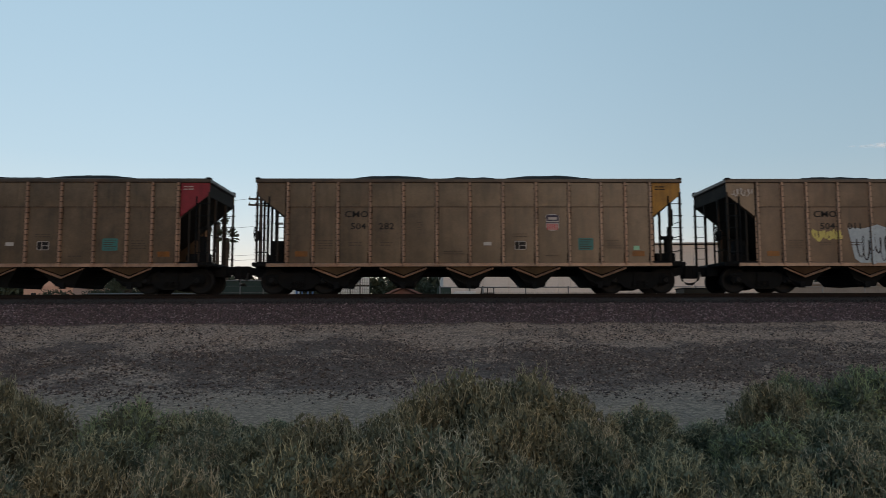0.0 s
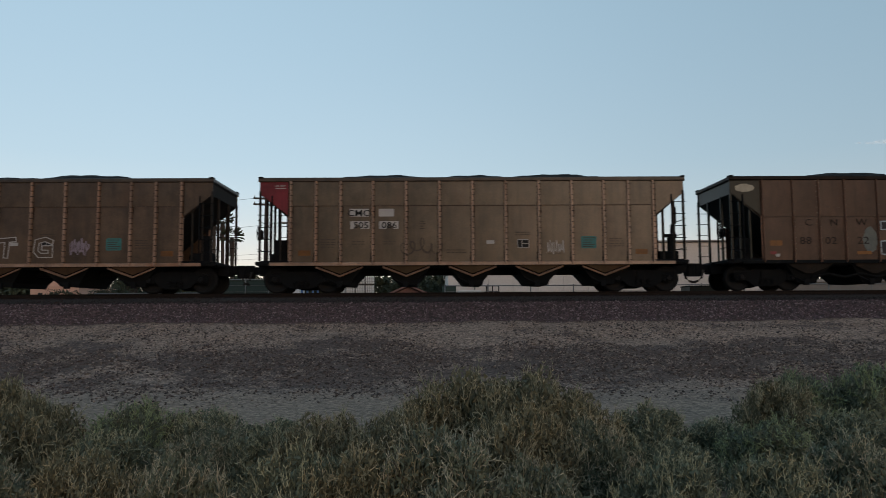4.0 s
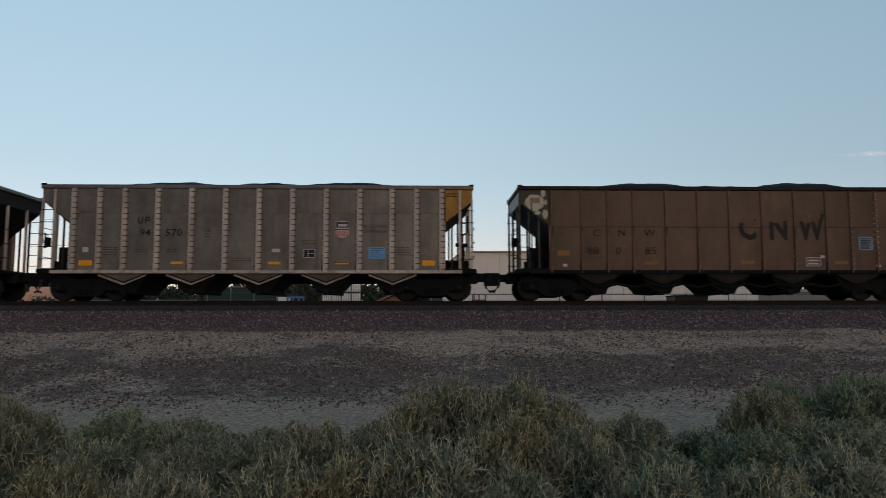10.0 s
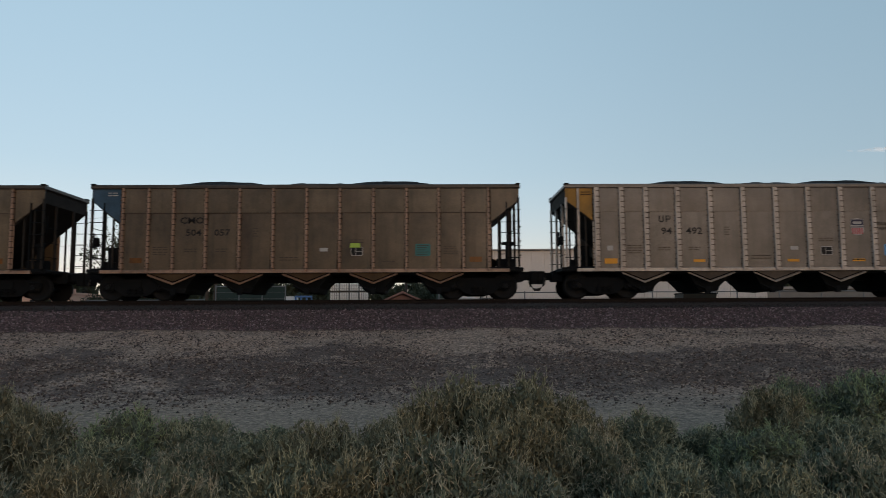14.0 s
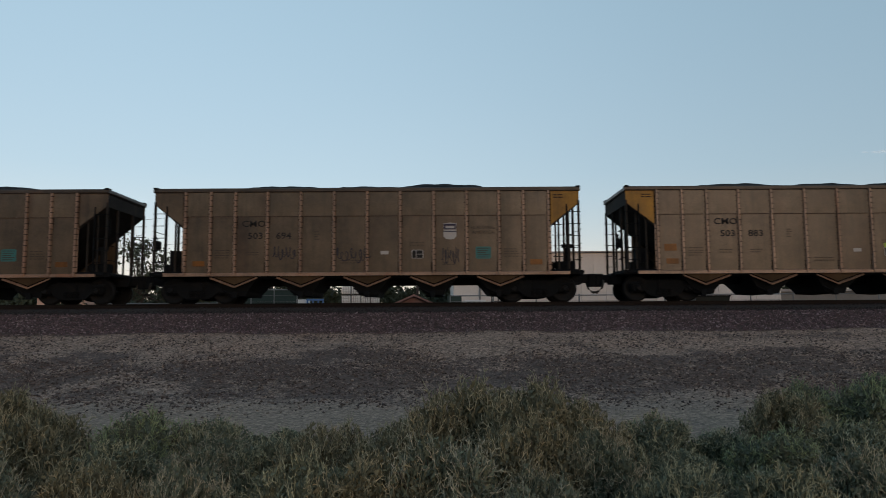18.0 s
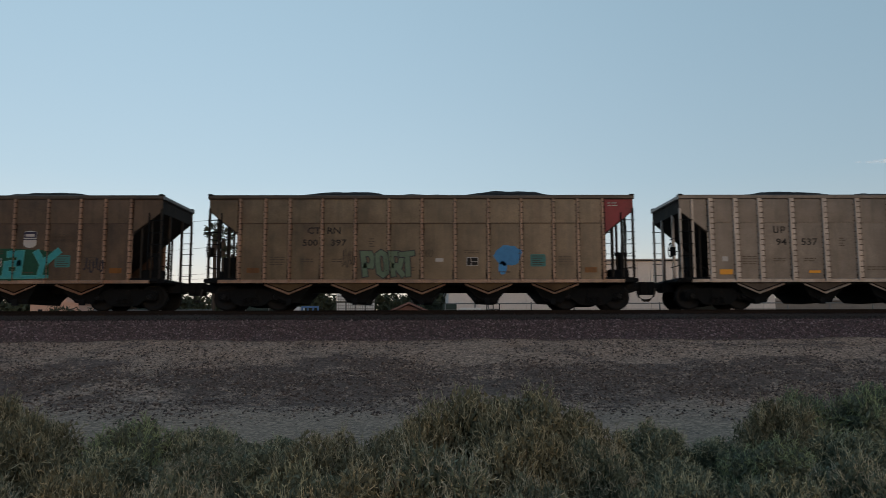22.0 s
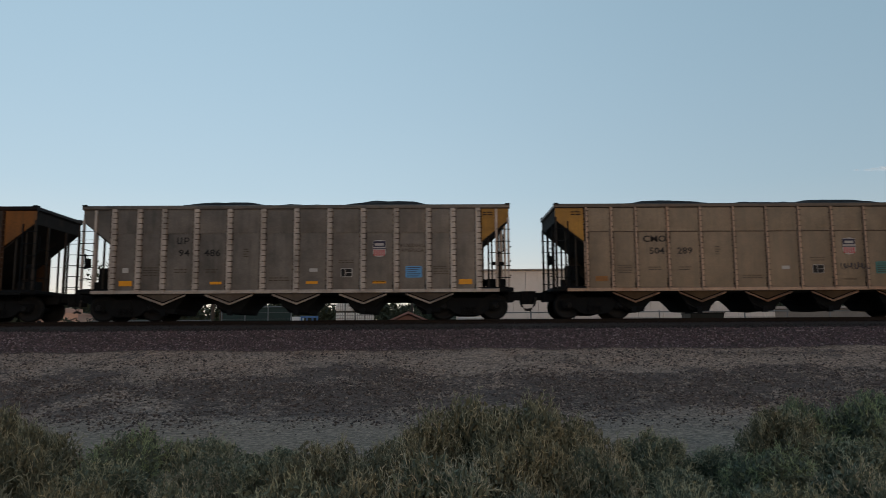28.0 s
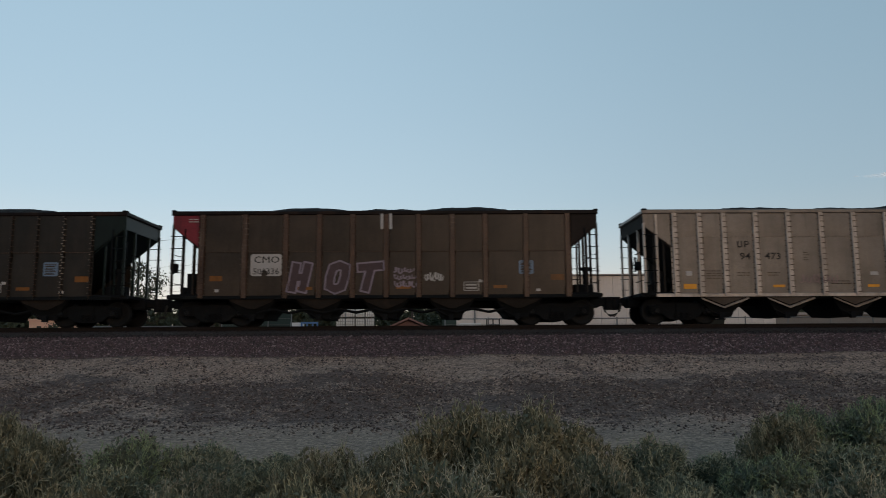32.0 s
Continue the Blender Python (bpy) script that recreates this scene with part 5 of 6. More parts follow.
        bars(c, 4.8, 2.1, 4, 0.36, "faded", seed=22)
        plate(c, "data_plate", -5.7, 1.2, 0.14, 0.1, "pale")
        plate(c, "data_plate", 5.2, 1.18, 0.16, 0.09, "pale")
        return c

    def patched(c, a):
        """White patches under the renumbered marks."""
        plate(c, "number_patch", -3.86, 2.74, 0.66, 0.27, "pale", 0.010)
        plate(c, "number_patch", -2.94, 2.74, 0.52, 0.27, "pale", 0.010)
        plate(c, "number_patch", -3.84, 2.31, 0.66, 0.27, "pale", 0.010)
        plate(c, "number_patch", -2.86, 2.31, 0.66, 0.27, "pale", 0.010)

    def slogan(c):
        letters(c, "BUILDING\nAMERICA", 3.96, 2.5, 0.17, "faded", stretch=1.1)

    T = "loaded tan coal hopper car"
    U = "grey coal hopper car with pale ribs, "
    B = "loaded brown coal hopper car"
    q = "quad"
    c = cmo(-1, "tan_warm", "tan", None, "CMO", ("504", "011"), T + ", pale blue shield-shaped graffiti")
    scrawl(c, q, -3.85, 2.0, 0.95, 0.34, "gr_yellow", 1, 0.1, 8)
    part("graffiti_shield", draped(("graffiti_shield",), ["gr_white"], lambda bm: bm.faces.new([bm.verts.new((-2.05 + a, -SIDE - 0.019, 1.62 + b)) for a, b in ((-0.85, -0.45), (-0.6, -0.64), (0.6, -0.64), (0.9, -0.4), (1.05, 0.62), (0.5, 0.55), (0, 0.74), (-0.5, 0.6), (-1.05, 0.64))]), q), c)
    scrawl(c, q, -2.05, 1.6, 1.4, 0.9, "gr_black", 2, 0.05, 7)
    scrawl(c, q, -6.7, 3.5, 0.75, 0.3, "pale", 3, 0.035, 6)
    c = cmo(0, "tan", None, "yellow", "CMO", ("504", "282"), T + " with a yellow corner")
    shield(c, 2.83, 2.42)
    plate(c, "inspection_sticker", 5.7, 1.55, 0.2, 0.14, "mint")
    c = cmo(1, "tan", None, "red", "CT  RN", ("500", "318"), T + " with a red corner")
    c = old(2, "brown", "rib_brown", "green", "brown", B + ", black and silver lettered graffiti", "green", "black", ("88", "02", "22"), c_z=2.15)
    blot(c, "old", -2.5, 1.72, 0.5, 0.95, "gr_mist", 61)
    blot(c, "old", 0.35, 1.76, 4.9, 1.36, "gr_haze_dark", 62, square=True)
    lettered(c, "old", (("J", -2.08, -1.48), ("H", -1.42, -0.92), ("a", -0.66, -0.10), ("P", 0.28, 0.82), ("P", 1.28, 1.76), ("O", 2.02, 2.52)), 1.24, 1.06, "gr_black", "gr_white", 0.24, 0.045, wave=0.03, lift=0.034)
    plate(c, "reflector_strip", 0.55, 1.46, 0.42, 0.08, "reflector", 0.06)
    scrawl(c, "old", 3.05, 1.7, 0.3, 0.5, "gr_white", 60, 0.04, 3)
    blot(c, "old", -3.72, 2.88, 0.36, 0.34, "pale", 63, "emblem")
    plate(c, "emblem_bar", -3.72, 2.88, 0.5, 0.06, "brown", 0.022)
    blot(c, "old", -6.75, 3.55, 0.7, 0.3, "gr_cream", 64)
    plate(c, "red_sticker", -5.85, 1.28, 0.22, 0.1, "red")
    plate(c, "red_sticker", 5.95, 1.28, 0.25, 0.14, "red")
    c = cmo(3, "tan", "red", None, "CMO", ("505", "086"), T + " with white number patches and scrawls")
    patched(c, 0)
    scrawl(c, q, -1.75, 1.55, 1.3, 0.7, "faded", 4, 0.06, 4)
    scrawl(c, q, 2.82, 1.52, 0.6, 0.42, "pale", 5, 0.03, 8)
    c = cmo(4, "tan_warm", "blue_grey", None, "CMO", ("504", "147"), T + ", white graffiti and a blue-grey corner")
    lettered(c, q, (("T", -3.1, -2.58), ("U", -2.05, -1.5), ("R", -0.98, -0.45), ("T", 0.12, 0.62), ("G", 1.3, 1.9)), 1.28, 0.6, "tan_warm", "pale", 0.12, 0.03)
    scrawl(c, q, 2.78, 1.6, 0.62, 0.6, "gr_lilac", 16, 0.05, 8)
    scrawl(c, q, -4.1, 1.45, 0.7, 0.3, "pale", 17, 0.035, 7)
    c = cmo(5, "tan", None, "yellow", "CMO", ("503", "670"), T + ", orange patches and a yellow corner")
    shield(c, 2.83, 2.42, False)
    slogan(c)
    for x, z in ((-5.76, 1.79), (5.8, 1.79), (-2.75, 1.18), (0.7, 1.3), (3.0, 1.18)):
        plate(c, "orange_patch", x, z, 0.44, 0.17 if abs(x) > 5 else 0.1, "reflector", 0.024)
    c = cmo(6, "tan", "blue_grey", None, "CMO", ("504", "051"), T + ", teal scrawl and a blue-grey corner")
    scrawl(c, q, 0.1, 1.8, 2.0, 0.26, "gr_teal", 18, 0.06, 11)
    scrawl(c, q, 2.9, 1.68, 0.9, 0.16, "gr_mauve", 19, 0.04, 7)
    c = old(7, "brown", "rib_brown", "green", "brown", B + ", green end and large worn letters", "green", "black", ("88", "0", "85"))
    blot(c, "old", -6.72, 3.38, 0.68, 0.6, "gr_cream", 65)
    plate(c, "emblem_bar", -6.70, 3.46, 0.34, 0.2, "rib_brown", 0.022)
    for k, (x, z, w, h) in enumerate(((-6.42, 3.72, 0.16, 0.3), (-6.36, 2.98, 0.2, 0.34), (-6.62, 3.02, 0.22, 0.14), (-6.34, 3.4, 0.1, 0.22))):
        blot(c, "old", x, z, w, h, "gr_cream", 80 + k, "peeled_paint")
    blot(c, "old", -3.8, 2.88, 0.55, 0.36, "gr_mauve", 66, "emblem")
    plate(c, "emblem_bar", -3.8, 2.9, 0.6, 0.06, "brown", 0.022)
    up(8, None, "yellow", ("94", "570"), U + "yellow leading corner")
    c = up(9, "yellow", None, ("94", "452"), U + "a yellow corner and scrawls")
    plate(c, "inspection_sticker", 1.66, 1.84, 0.3, 0.16, "lime", 0.02)
    scrawl(c, q, -4.05, 1.5, 0.4, 0.5, "pale", 20, 0.025, 7, True)
    scrawl(c, q, 5.0, 1.55, 0.6, 0.6, "pale", 21, 0.025, 9, True)
    up(10, "yellow", None, ("94", "492"), U + "yellow trailing corner")
    c = cmo(11, "tan", "blue_grey", None, "CMO", ("504", "057"), T + ", lime sticker and a blue-grey corner")
    plate(c, "inspection_sticker", 1.66, 1.84, 0.34, 0.16, "lime", 0.02)
    c = cmo(12, "tan_light", "red", None, "CT  RN", ("500", "316"), T + ", dark scribbles and a red corner", "navy")
    plate(c, "inspection_sticker", 1.7, 1.86, 0.36, 0.14, "lime", 0.02)
    scrawl(c, q, -4.05, 1.98, 0.7, 0.3, "faded", 22, 0.05, 4)
    scrawl(c, q, -2.75, 1.44, 0.9, 0.26, "faded", 23, 0.035, 8)
    scrawl(c, q, 2.9, 1.95, 0.9, 0.7, "faded", 24, 0.035, 8)
    c = cmo(13, "tan", "yellow", None, "CMO", ("503", "883"), T + ", lime sticker and a yellow corner")
    shield(c, 2.83, 2.42, False)
    slogan(c)
    plate(c, "inspection_sticker", 1.7, 1.86, 0.36, 0.16, "lime", 0.02)
    plate(c, "orange_patch", -5.78, 1.83, 0.42, 0.24, "orange", 0.02)
    plate(c, "orange_patch", 5.78, 1.83, 0.42, 0.2, "orange", 0.02)
    c = cmo(14, "tan", None, "yellow", "CMO", ("503", "694"), T + ", dark scribbles and a yellow corner")
    shield(c, 2.83, 2.42, False)
    slogan(c)
    scrawl(c, q, -2.8, 1.72, 0.8, 0.45, "gr_black", 25, 0.035, 6)
    scrawl(c, q, -0.5, 1.62, 1.1, 0.5, "gr_black", 26, 0.035, 7)
    scrawl(c, q, 2.85, 1.6, 0.6, 0.6, "gr_black", 27, 0.035, 7)
    c = cmo(15, "tan", "red", None, "CMO", ("505", "013"), T + ", dark green graffiti and number patches")
    patched(c, 0)
    swashes(c, q, (
        [(-2.5, 0.98), (-2.0, 0.90), (-1.62, 0.72), (-1.4, 0.92)],
        [(-1.85, 0.55), (-2.35, 0.38), (-1.95, 0.12), (-1.62, 0.26)],
        [(-1.15, 0.92), (-1.5, 0.45), (-1.3, 0.12), (-0.98, 0.14)],
        [(-1.42, 0.46), (-0.95, 0.52), (-0.82, 0.1)],
        [(-0.52, 1.1), (-0.42, 0.86), (-0.62, 0.42), (-0.78, 0.72)],
        [(-0.45, 0.72), (0.1, 0.68), (0.06, 0.12)],
        [(0.28, 0.82), (0.38, 1.0), (0.68, 1.02), (0.62, 0.8)],
        [(0.5, 0.48), (0.62, 0.34), (0.44, 0.24)],
        [(0.78, 0.86), (1.02, 0.78), (0.98, 0.2), (0.4, 0.12)],
        [(1.05, 0.3), (1.32, 0.24)]), 0.0, 1.1, "gr_green", "gr_orange", 0.22, 0.035)
    blot(c, q, -0.35, 1.22, 0.3, 0.22, "reflector", 69)
    up(16, None, "yellow", ("94", "537"), U + "yellow corner, blue placard")
    c = cmo(17, "tan_light", None, "red", "CT  RN", ("500", "397"), T + ", sage green and blue graffiti")
    lettered(c, q, (("P", -1.98, -1.58), ("O", -1.48, -1.14), ("R", -1.02, -0.62), ("T", -0.66, -0.22)), 1.18, 0.78, "gr_sage", "gr_black", 0.17, 0.03, lean=-0.1)
    scrawl(c, q, 0.2, 1.92, 0.3, 0.3, "faded", 35, 0.025, 3)
    blot(c, q, 2.92, 1.85, 1.0, 0.72, "gr_blue", 67)
    blot(c, q, 2.75, 1.42, 0.3, 0.5, "gr_blue", 68)
    scrawl(c, q, -2.5, 1.75, 0.45, 0.6, "faded", 36, 0.035, 6)
    c = cmo(18, "tan_warm", "yellow", None, "CMO", ("503", "712"), T + ", large teal graffiti, yellow corner", "faded")
    shield(c, 2.83, 2.42, False)
    slogan(c)
    blot(c, q, -1.2, 1.5, 3.75, 1.16, "gr_green", 71, square=True)
    blot(c, q, 2.2, 1.56, 2.9, 1.1, "gr_green", 72, square=True)
    lettered(c, q, (("B", -2.72, -2.1), ("E", -1.78, -1.3), ("R", -1.02, -0.5), ("G", -0.22, 0.36)), 1.14, 0.80, "gr_teal", "gr_teal_pale", 0.20, 0.018, lift=0.036)
    lettered(c, q, (("R", 1.06, 1.72), ("a", 2.02, 2.56), ("Y", 2.98, 3.72)), 1.18, 0.80, "gr_teal", "gr_teal_pale", 0.20, 0.018, lean=0.12, lift=0.036)
    swashes(c, q, ([(-2.95, 1.04), (-1.9, 1.02)], [(-1.6, 1.02), (0.5, 1.04)], [(1.75, 1.13), (3.5, 1.15)]), 0.0, 0.0, "gr_teal", "gr_teal_pale", 0.09, 0.015)
    scrawl(c, q, -5.8, 1.78, 0.55, 0.5, "pale", 37, 0.045, 7)
    scrawl(c, q, 5.05, 1.55, 0.7, 0.5, "gr_black", 38, 0.04, 6)
    scrawl(c, q, -6.7, 3.25, 0.7, 0.5, "pale", 39, 0.05, 7)
    c = cmo(19, "tan", "yellow", None, "CMO", ("504", "325"), T + " with shield emblem and yellow corner")
    shield(c, 2.83, 2.42)
    c = old(20, "brown_red", "rib_brown", "brown_red", "green", B + " with large black letters", "green", "black", ("88", "00", "51"))
    c = cmo(21, "tan", "yellow", None, "CMO", ("504", "289"), T + ", black tag and a yellow corner")
    shield(c, 2.83, 2.42)
    scrawl(c, q, 2.95, 1.75, 0.95, 0.24, "gr_black", 40, 0.035, 8)
    up(22, None, "yellow", ("94", "486"), U + "orange reflectors, yellow corner")
    c = old(23, "brown_dark", "brown_red", "chord_dark", "orange", B + " with black patches and orange end", "grime_shade", None, ())
    for x, w in ((-4.67, 0.66), (-3.78, 0.66), (-2.77, 0.92)):
        plate(c, "black_patch", x, 1.75, w, 1.22, "black", 0.012)
    bars(c, -4.7, 2.32, 1, 0.62, "white", h=0.2, seed=41)
    letters(c, "150", -4.62, 1.72, 0.3, "white", y=-SIDE - 0.03)
    letters(c, "45", -3.8, 1.72, 0.3, "white", y=-SIDE - 0.03)
    bars(c, -2.8, 1.6, 2, 0.7, "pale", seed=42)
    plate(c, "reflector_strip", -3.78, 1.5, 0.5, 0.06, "reflector", 0.026)
    scrawl(c, "old", 2.9, 1.95, 0.4, 0.34, "pale", 42, 0.03, 4)
    plate(c, "dark_square", 3.9, 1.6, 0.4, 0.36, "black", 0.014)
    plate(c, "dark_square", 4.8, 1.62, 0.34, 0.3, "black", 0.028)
    plate(c, "white_placard", 5.75, 1.65, 0.3, 0.5, "pale", 0.024)
    plate(c, "blue_placard", 6.03, 1.62, 0.24, 0.46, "sky_blue", 0.024)
    plate(c, "stencil_bar", -5.6, 3.55, 0.7, 0.16, "black", 0.02)
    c = up(24, None, "yellow", ("94", "473"), U + "pale scrawl, yellow corner")
    scrawl(c, q, -1.3, 1.5, 1.3, 0.34, "gr_mauve", 43, 0.04, 10, True)
    c = old(25, "brown_tan", "rib_wide", "red", "chord_dark", "loaded brown coal hopper car with lilac lettered graffiti", "grime_shade", None, (), "wide")
    plate(c, "number_patch", -4.05, 2.08, 1.06, 0.76, "pale", 0.012)
    letters(c, "CMO", -4.03, 2.16, 0.32, "black", y=-SIDE - 0.024, stretch=1.2)
    letters(c, "506336", -4.05, 1.76, 0.3, "black", y=-SIDE - 0.024)
    lettered(c, "wide", (("H", -3.22, -2.74), ("O", -1.98, -1.42), ("T", -0.98, -0.3)), 1.24, 0.82, "gr_plum", "gr_lilac", 0.24, 0.06, lean=0.18)
    for k in range(3):
        scrawl(c, "wide", 0.65, 1.88 - k * 0.24, 0.7, 0.2, "gr_lilac", 44 + k, 0.05, 7)
    scrawl(c, "wide", 1.65, 1.65, 0.62, 0.3, "pale", 48, 0.06, 7)
    part("rim_bars", cached(("rim_bars",), "pale", lambda: Shape().box(-0.2, -0.1, 0, 0.004, 0, 0.55).box(0.1, 0.2, 0, 0.004, 0, 0.55)), c, pose(0.03, -SIDE - 0.1, 3.3))
    c = old(26, "dark_olive", "dark_olive", "green", "green", "loaded dark olive coal hopper car with green ends", "green", None, ())
    return cars


# ---- shrubs ----
def shrub_meshes(seed, lumps, sprigs):
    """A rounded bush one metre high and one in radius: stems that rise into lumps, each lump set all over with short forked sprigs."""
    rng = np.random.default_rng(seed)
    wood, leaf, inner = Shape(), Shape(), Shape()
    V = Vector
    UP = V((0, 0, 1))

    def spike(p, e, w):
        """The pointed last piece of a twig."""
        d = (e - p).normalized()
        u = d.orthogonal().normalized() * w
        v = d.cross(u)
        leaf.add([p + u, p - u * 0.5 + v * 0.87, p - u * 0.5 - v * 0.87, e], [(0, 1, 3), (1, 2, 3), (2, 0, 3)])

    def sprig(p, d, size, w):
        """A twig that forks like an antler, its arms turning upward."""
        for k in range(3):
            e = p + d * size * 0.36
            if k < 2:
                leaf.tube([p, e], [w, w * 0.85], 3, False)
            else:
                spike(p, e, w)
            turn = rng.uniform(0, 6.28)
            side = d.orthogonal().normalized()
            side.rotate(Matrix.Rotation(turn, 3, d))
            for sg in (1, -1):
                a = (d * 0.55 + side * sg * 0.85 + UP * 0.08).normalized()
                l = size * rng.uniform(0.26, 0.44) * (1 - 0.18 * k)
                q = e - d * size * rng.uniform(0.05, 0.22)
                m = q + a * l * 0.55
                leaf.tube([q, m], [w * 0.8, w * 0.7], 3, False)
                b = (a + d * 0.55 + UP * 0.2).normalized()
                spike(m, m + b * l * 0.7, w * 0.75)
                c = (a - UP * 0.05 + V(rng.normal(0, 0.35, 3))).normalized()
                spike(m, m + c * l * 0.5, w * 0.75)
            p = e
            d = (d + V(rng.normal(0, 0.25, 3)) + UP * 0.08).normalized()

    balls = [(V((0, 0, 0.42)), 0.5)]
    for k in range(lumps):
        a, e = k * 2.4 + rng.uniform(-0.4, 0.4), math.asin(min(1.0, (k + rng.uniform(0.2, 0.9)) / lumps))
        r = rng.uniform(0.24, 0.38)
        c = (1 - r) * rng.uniform(0.86, 1.04)
        balls.append((V((math.cos(a) * math.cos(e) * c, math.sin(a) * math.cos(e) * c, 0.1 + math.sin(e) * c * 0.92)), r))
    for c, r in balls:
        base = V((c.x * 0.2, c.y * 0.2, -0.05))
        for q in range(3):
            tip = c + V(rng.normal(0, r * 0.4, 3))
            wood.tube([base, base.lerp(tip, 0.55) + V(rng.normal(0, 0.05, 3)), tip], [0.014, 0.010, 0.006], 4, False)
    weights = np.array([r * r for _, r in balls])
    made = 0
    for which in rng.choice(len(balls), sprigs * 4, p=weights / weights.sum()):
        c, r = balls[which]
        n = V(rng.normal(0, 1, 3)).normalized()
        deep = 1.0 if rng.random() < 0.72 else rng.uniform(0.45, 0.9)
        p = c + n * r * deep * rng.uniform(0.86, 1.0)
        if p.z < 0.02 or any((p - o).length < q * 0.8 for o, q in balls if o is not c):
            continue
        d = (n * 0.95 + UP * 0.26 + V(rng.normal(0, 0.28, 3))).normalized()
        sprig(p - d * 0.10, d, rng.uniform(0.13, 0.25), rng.uniform(0.0050, 0.0078))
        made += 1
        if made == sprigs:
            break
    # fine leaves that fill the lumps, coloured darker for the shade inside
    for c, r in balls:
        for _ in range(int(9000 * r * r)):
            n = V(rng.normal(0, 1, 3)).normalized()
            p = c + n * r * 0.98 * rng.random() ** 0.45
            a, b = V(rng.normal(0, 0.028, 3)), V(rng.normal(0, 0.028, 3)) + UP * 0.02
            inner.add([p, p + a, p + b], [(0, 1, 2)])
    return wood, leaf, inner


SHRUBS = {}


def shrub(kind, form, x, y, h, r, turn, label):
    if (kind, form) not in SHRUBS:
        mat = {"straw": "leaf_straw", "grey": "leaf_grey", "green": "leaf_green", "sage": "leaf_sage"}[kind]
        if form not in SHRUBS:
            SHRUBS[form] = shrub_meshes(11 + form, 9 + form, 400)
        wood, leaf, inner = SHRUBS[form]
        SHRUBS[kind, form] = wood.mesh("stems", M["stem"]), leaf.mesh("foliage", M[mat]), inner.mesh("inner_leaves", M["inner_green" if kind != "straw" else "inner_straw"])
    w, f, g = SHRUBS[kind, form]
    ob = thing("shrub", label, "shrub", Matrix.LocRotScale((x, y, ground_z(x, y) - 0.02), Euler((0, 0, turn)), (max(r, 0.7 * h), max(r, 0.7 * h), h)), "desert shrubs in the foreground")
    part("branchwork", w, ob)
    part("foliage", f, ob)
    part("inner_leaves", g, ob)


def build_shrubs():
    straw, grey, green = "straw-coloured dry desert shrub on bare ground", "grey-green desert shrub on bare ground", "fresh green desert shrub beside the dirt track"
    rows = [
        # far edge, beside the dirt track
        ("straw", -4.75, 8.0, 1.02, 0.72), ("straw", -4.1, 7.6, 0.82, 0.6), ("green", -3.2, 7.9, 0.72, 0.62), ("sage", -2.55, 8.2, 0.62, 0.6), ("sage", -1.75, 8.0, 0.50, 0.62), ("grey", -2.2, 7.6, 0.5, 0.6),
        ("straw", 0.35, 7.4, 1.14, 0.72), ("straw", 0.95, 7.3, 1.08, 0.66), ("straw", 1.45, 7.6, 0.82, 0.56), ("straw", -0.15, 7.2, 0.86, 0.6),
        ("sage", 2.3, 8.0, 0.64, 0.56), ("sage", 2.95, 7.8, 0.52, 0.5), ("straw", 4.15, 8.9, 0.84, 0.52), ("green", 4.75, 9.6, 0.82, 0.62), ("green", 5.5, 9.2, 0.96, 0.74), ("green", 6.3, 9.4, 0.98, 0.8),
        # middle
        ("straw", -3.75, 6.4, 0.86, 0.62), ("sage", -2.95, 6.6, 0.62, 0.6), ("grey", -2.2, 6.6, 0.58, 0.55), ("sage", -1.5, 6.8, 0.60, 0.55), ("straw", -1.0, 6.5, 0.78, 0.55), ("straw", -0.45, 6.4, 0.80, 0.52),
        ("straw", 0.75, 6.2, 0.86, 0.56), ("grey", 1.35, 6.4, 0.72, 0.5), ("sage", 2.1, 6.5, 0.52, 0.5), ("green", 3.25, 7.0, 0.62, 0.6), ("sage", 3.9, 6.8, 0.74, 0.66), ("sage", 4.6, 7.0, 0.72, 0.62),
        # near edge, only the tops in sight
        ("grey", -3.1, 5.0, 0.74, 0.5), ("straw", -2.4, 5.1, 0.70, 0.46), ("grey", -1.75, 5.0, 0.72, 0.46), ("sage", -0.95, 5.1, 0.74, 0.45), ("straw", -0.45, 5.0, 0.78, 0.4), ("grey", -0.02, 5.1, 0.92, 0.42),
        ("grey", 0.62, 4.9, 0.66, 0.4), ("sage", 1.6, 5.0, 0.68, 0.45), ("sage", 2.4, 5.2, 0.66, 0.5), ("grey", 3.1, 5.4, 0.70, 0.5),
    ]
    for i, (k, x, y, h, r) in enumerate(rows):
        shrub(k, i % 3, x, y, h, r, i * 2.4, {"straw": straw, "grey": grey, "sage": grey, "green": green}[k])


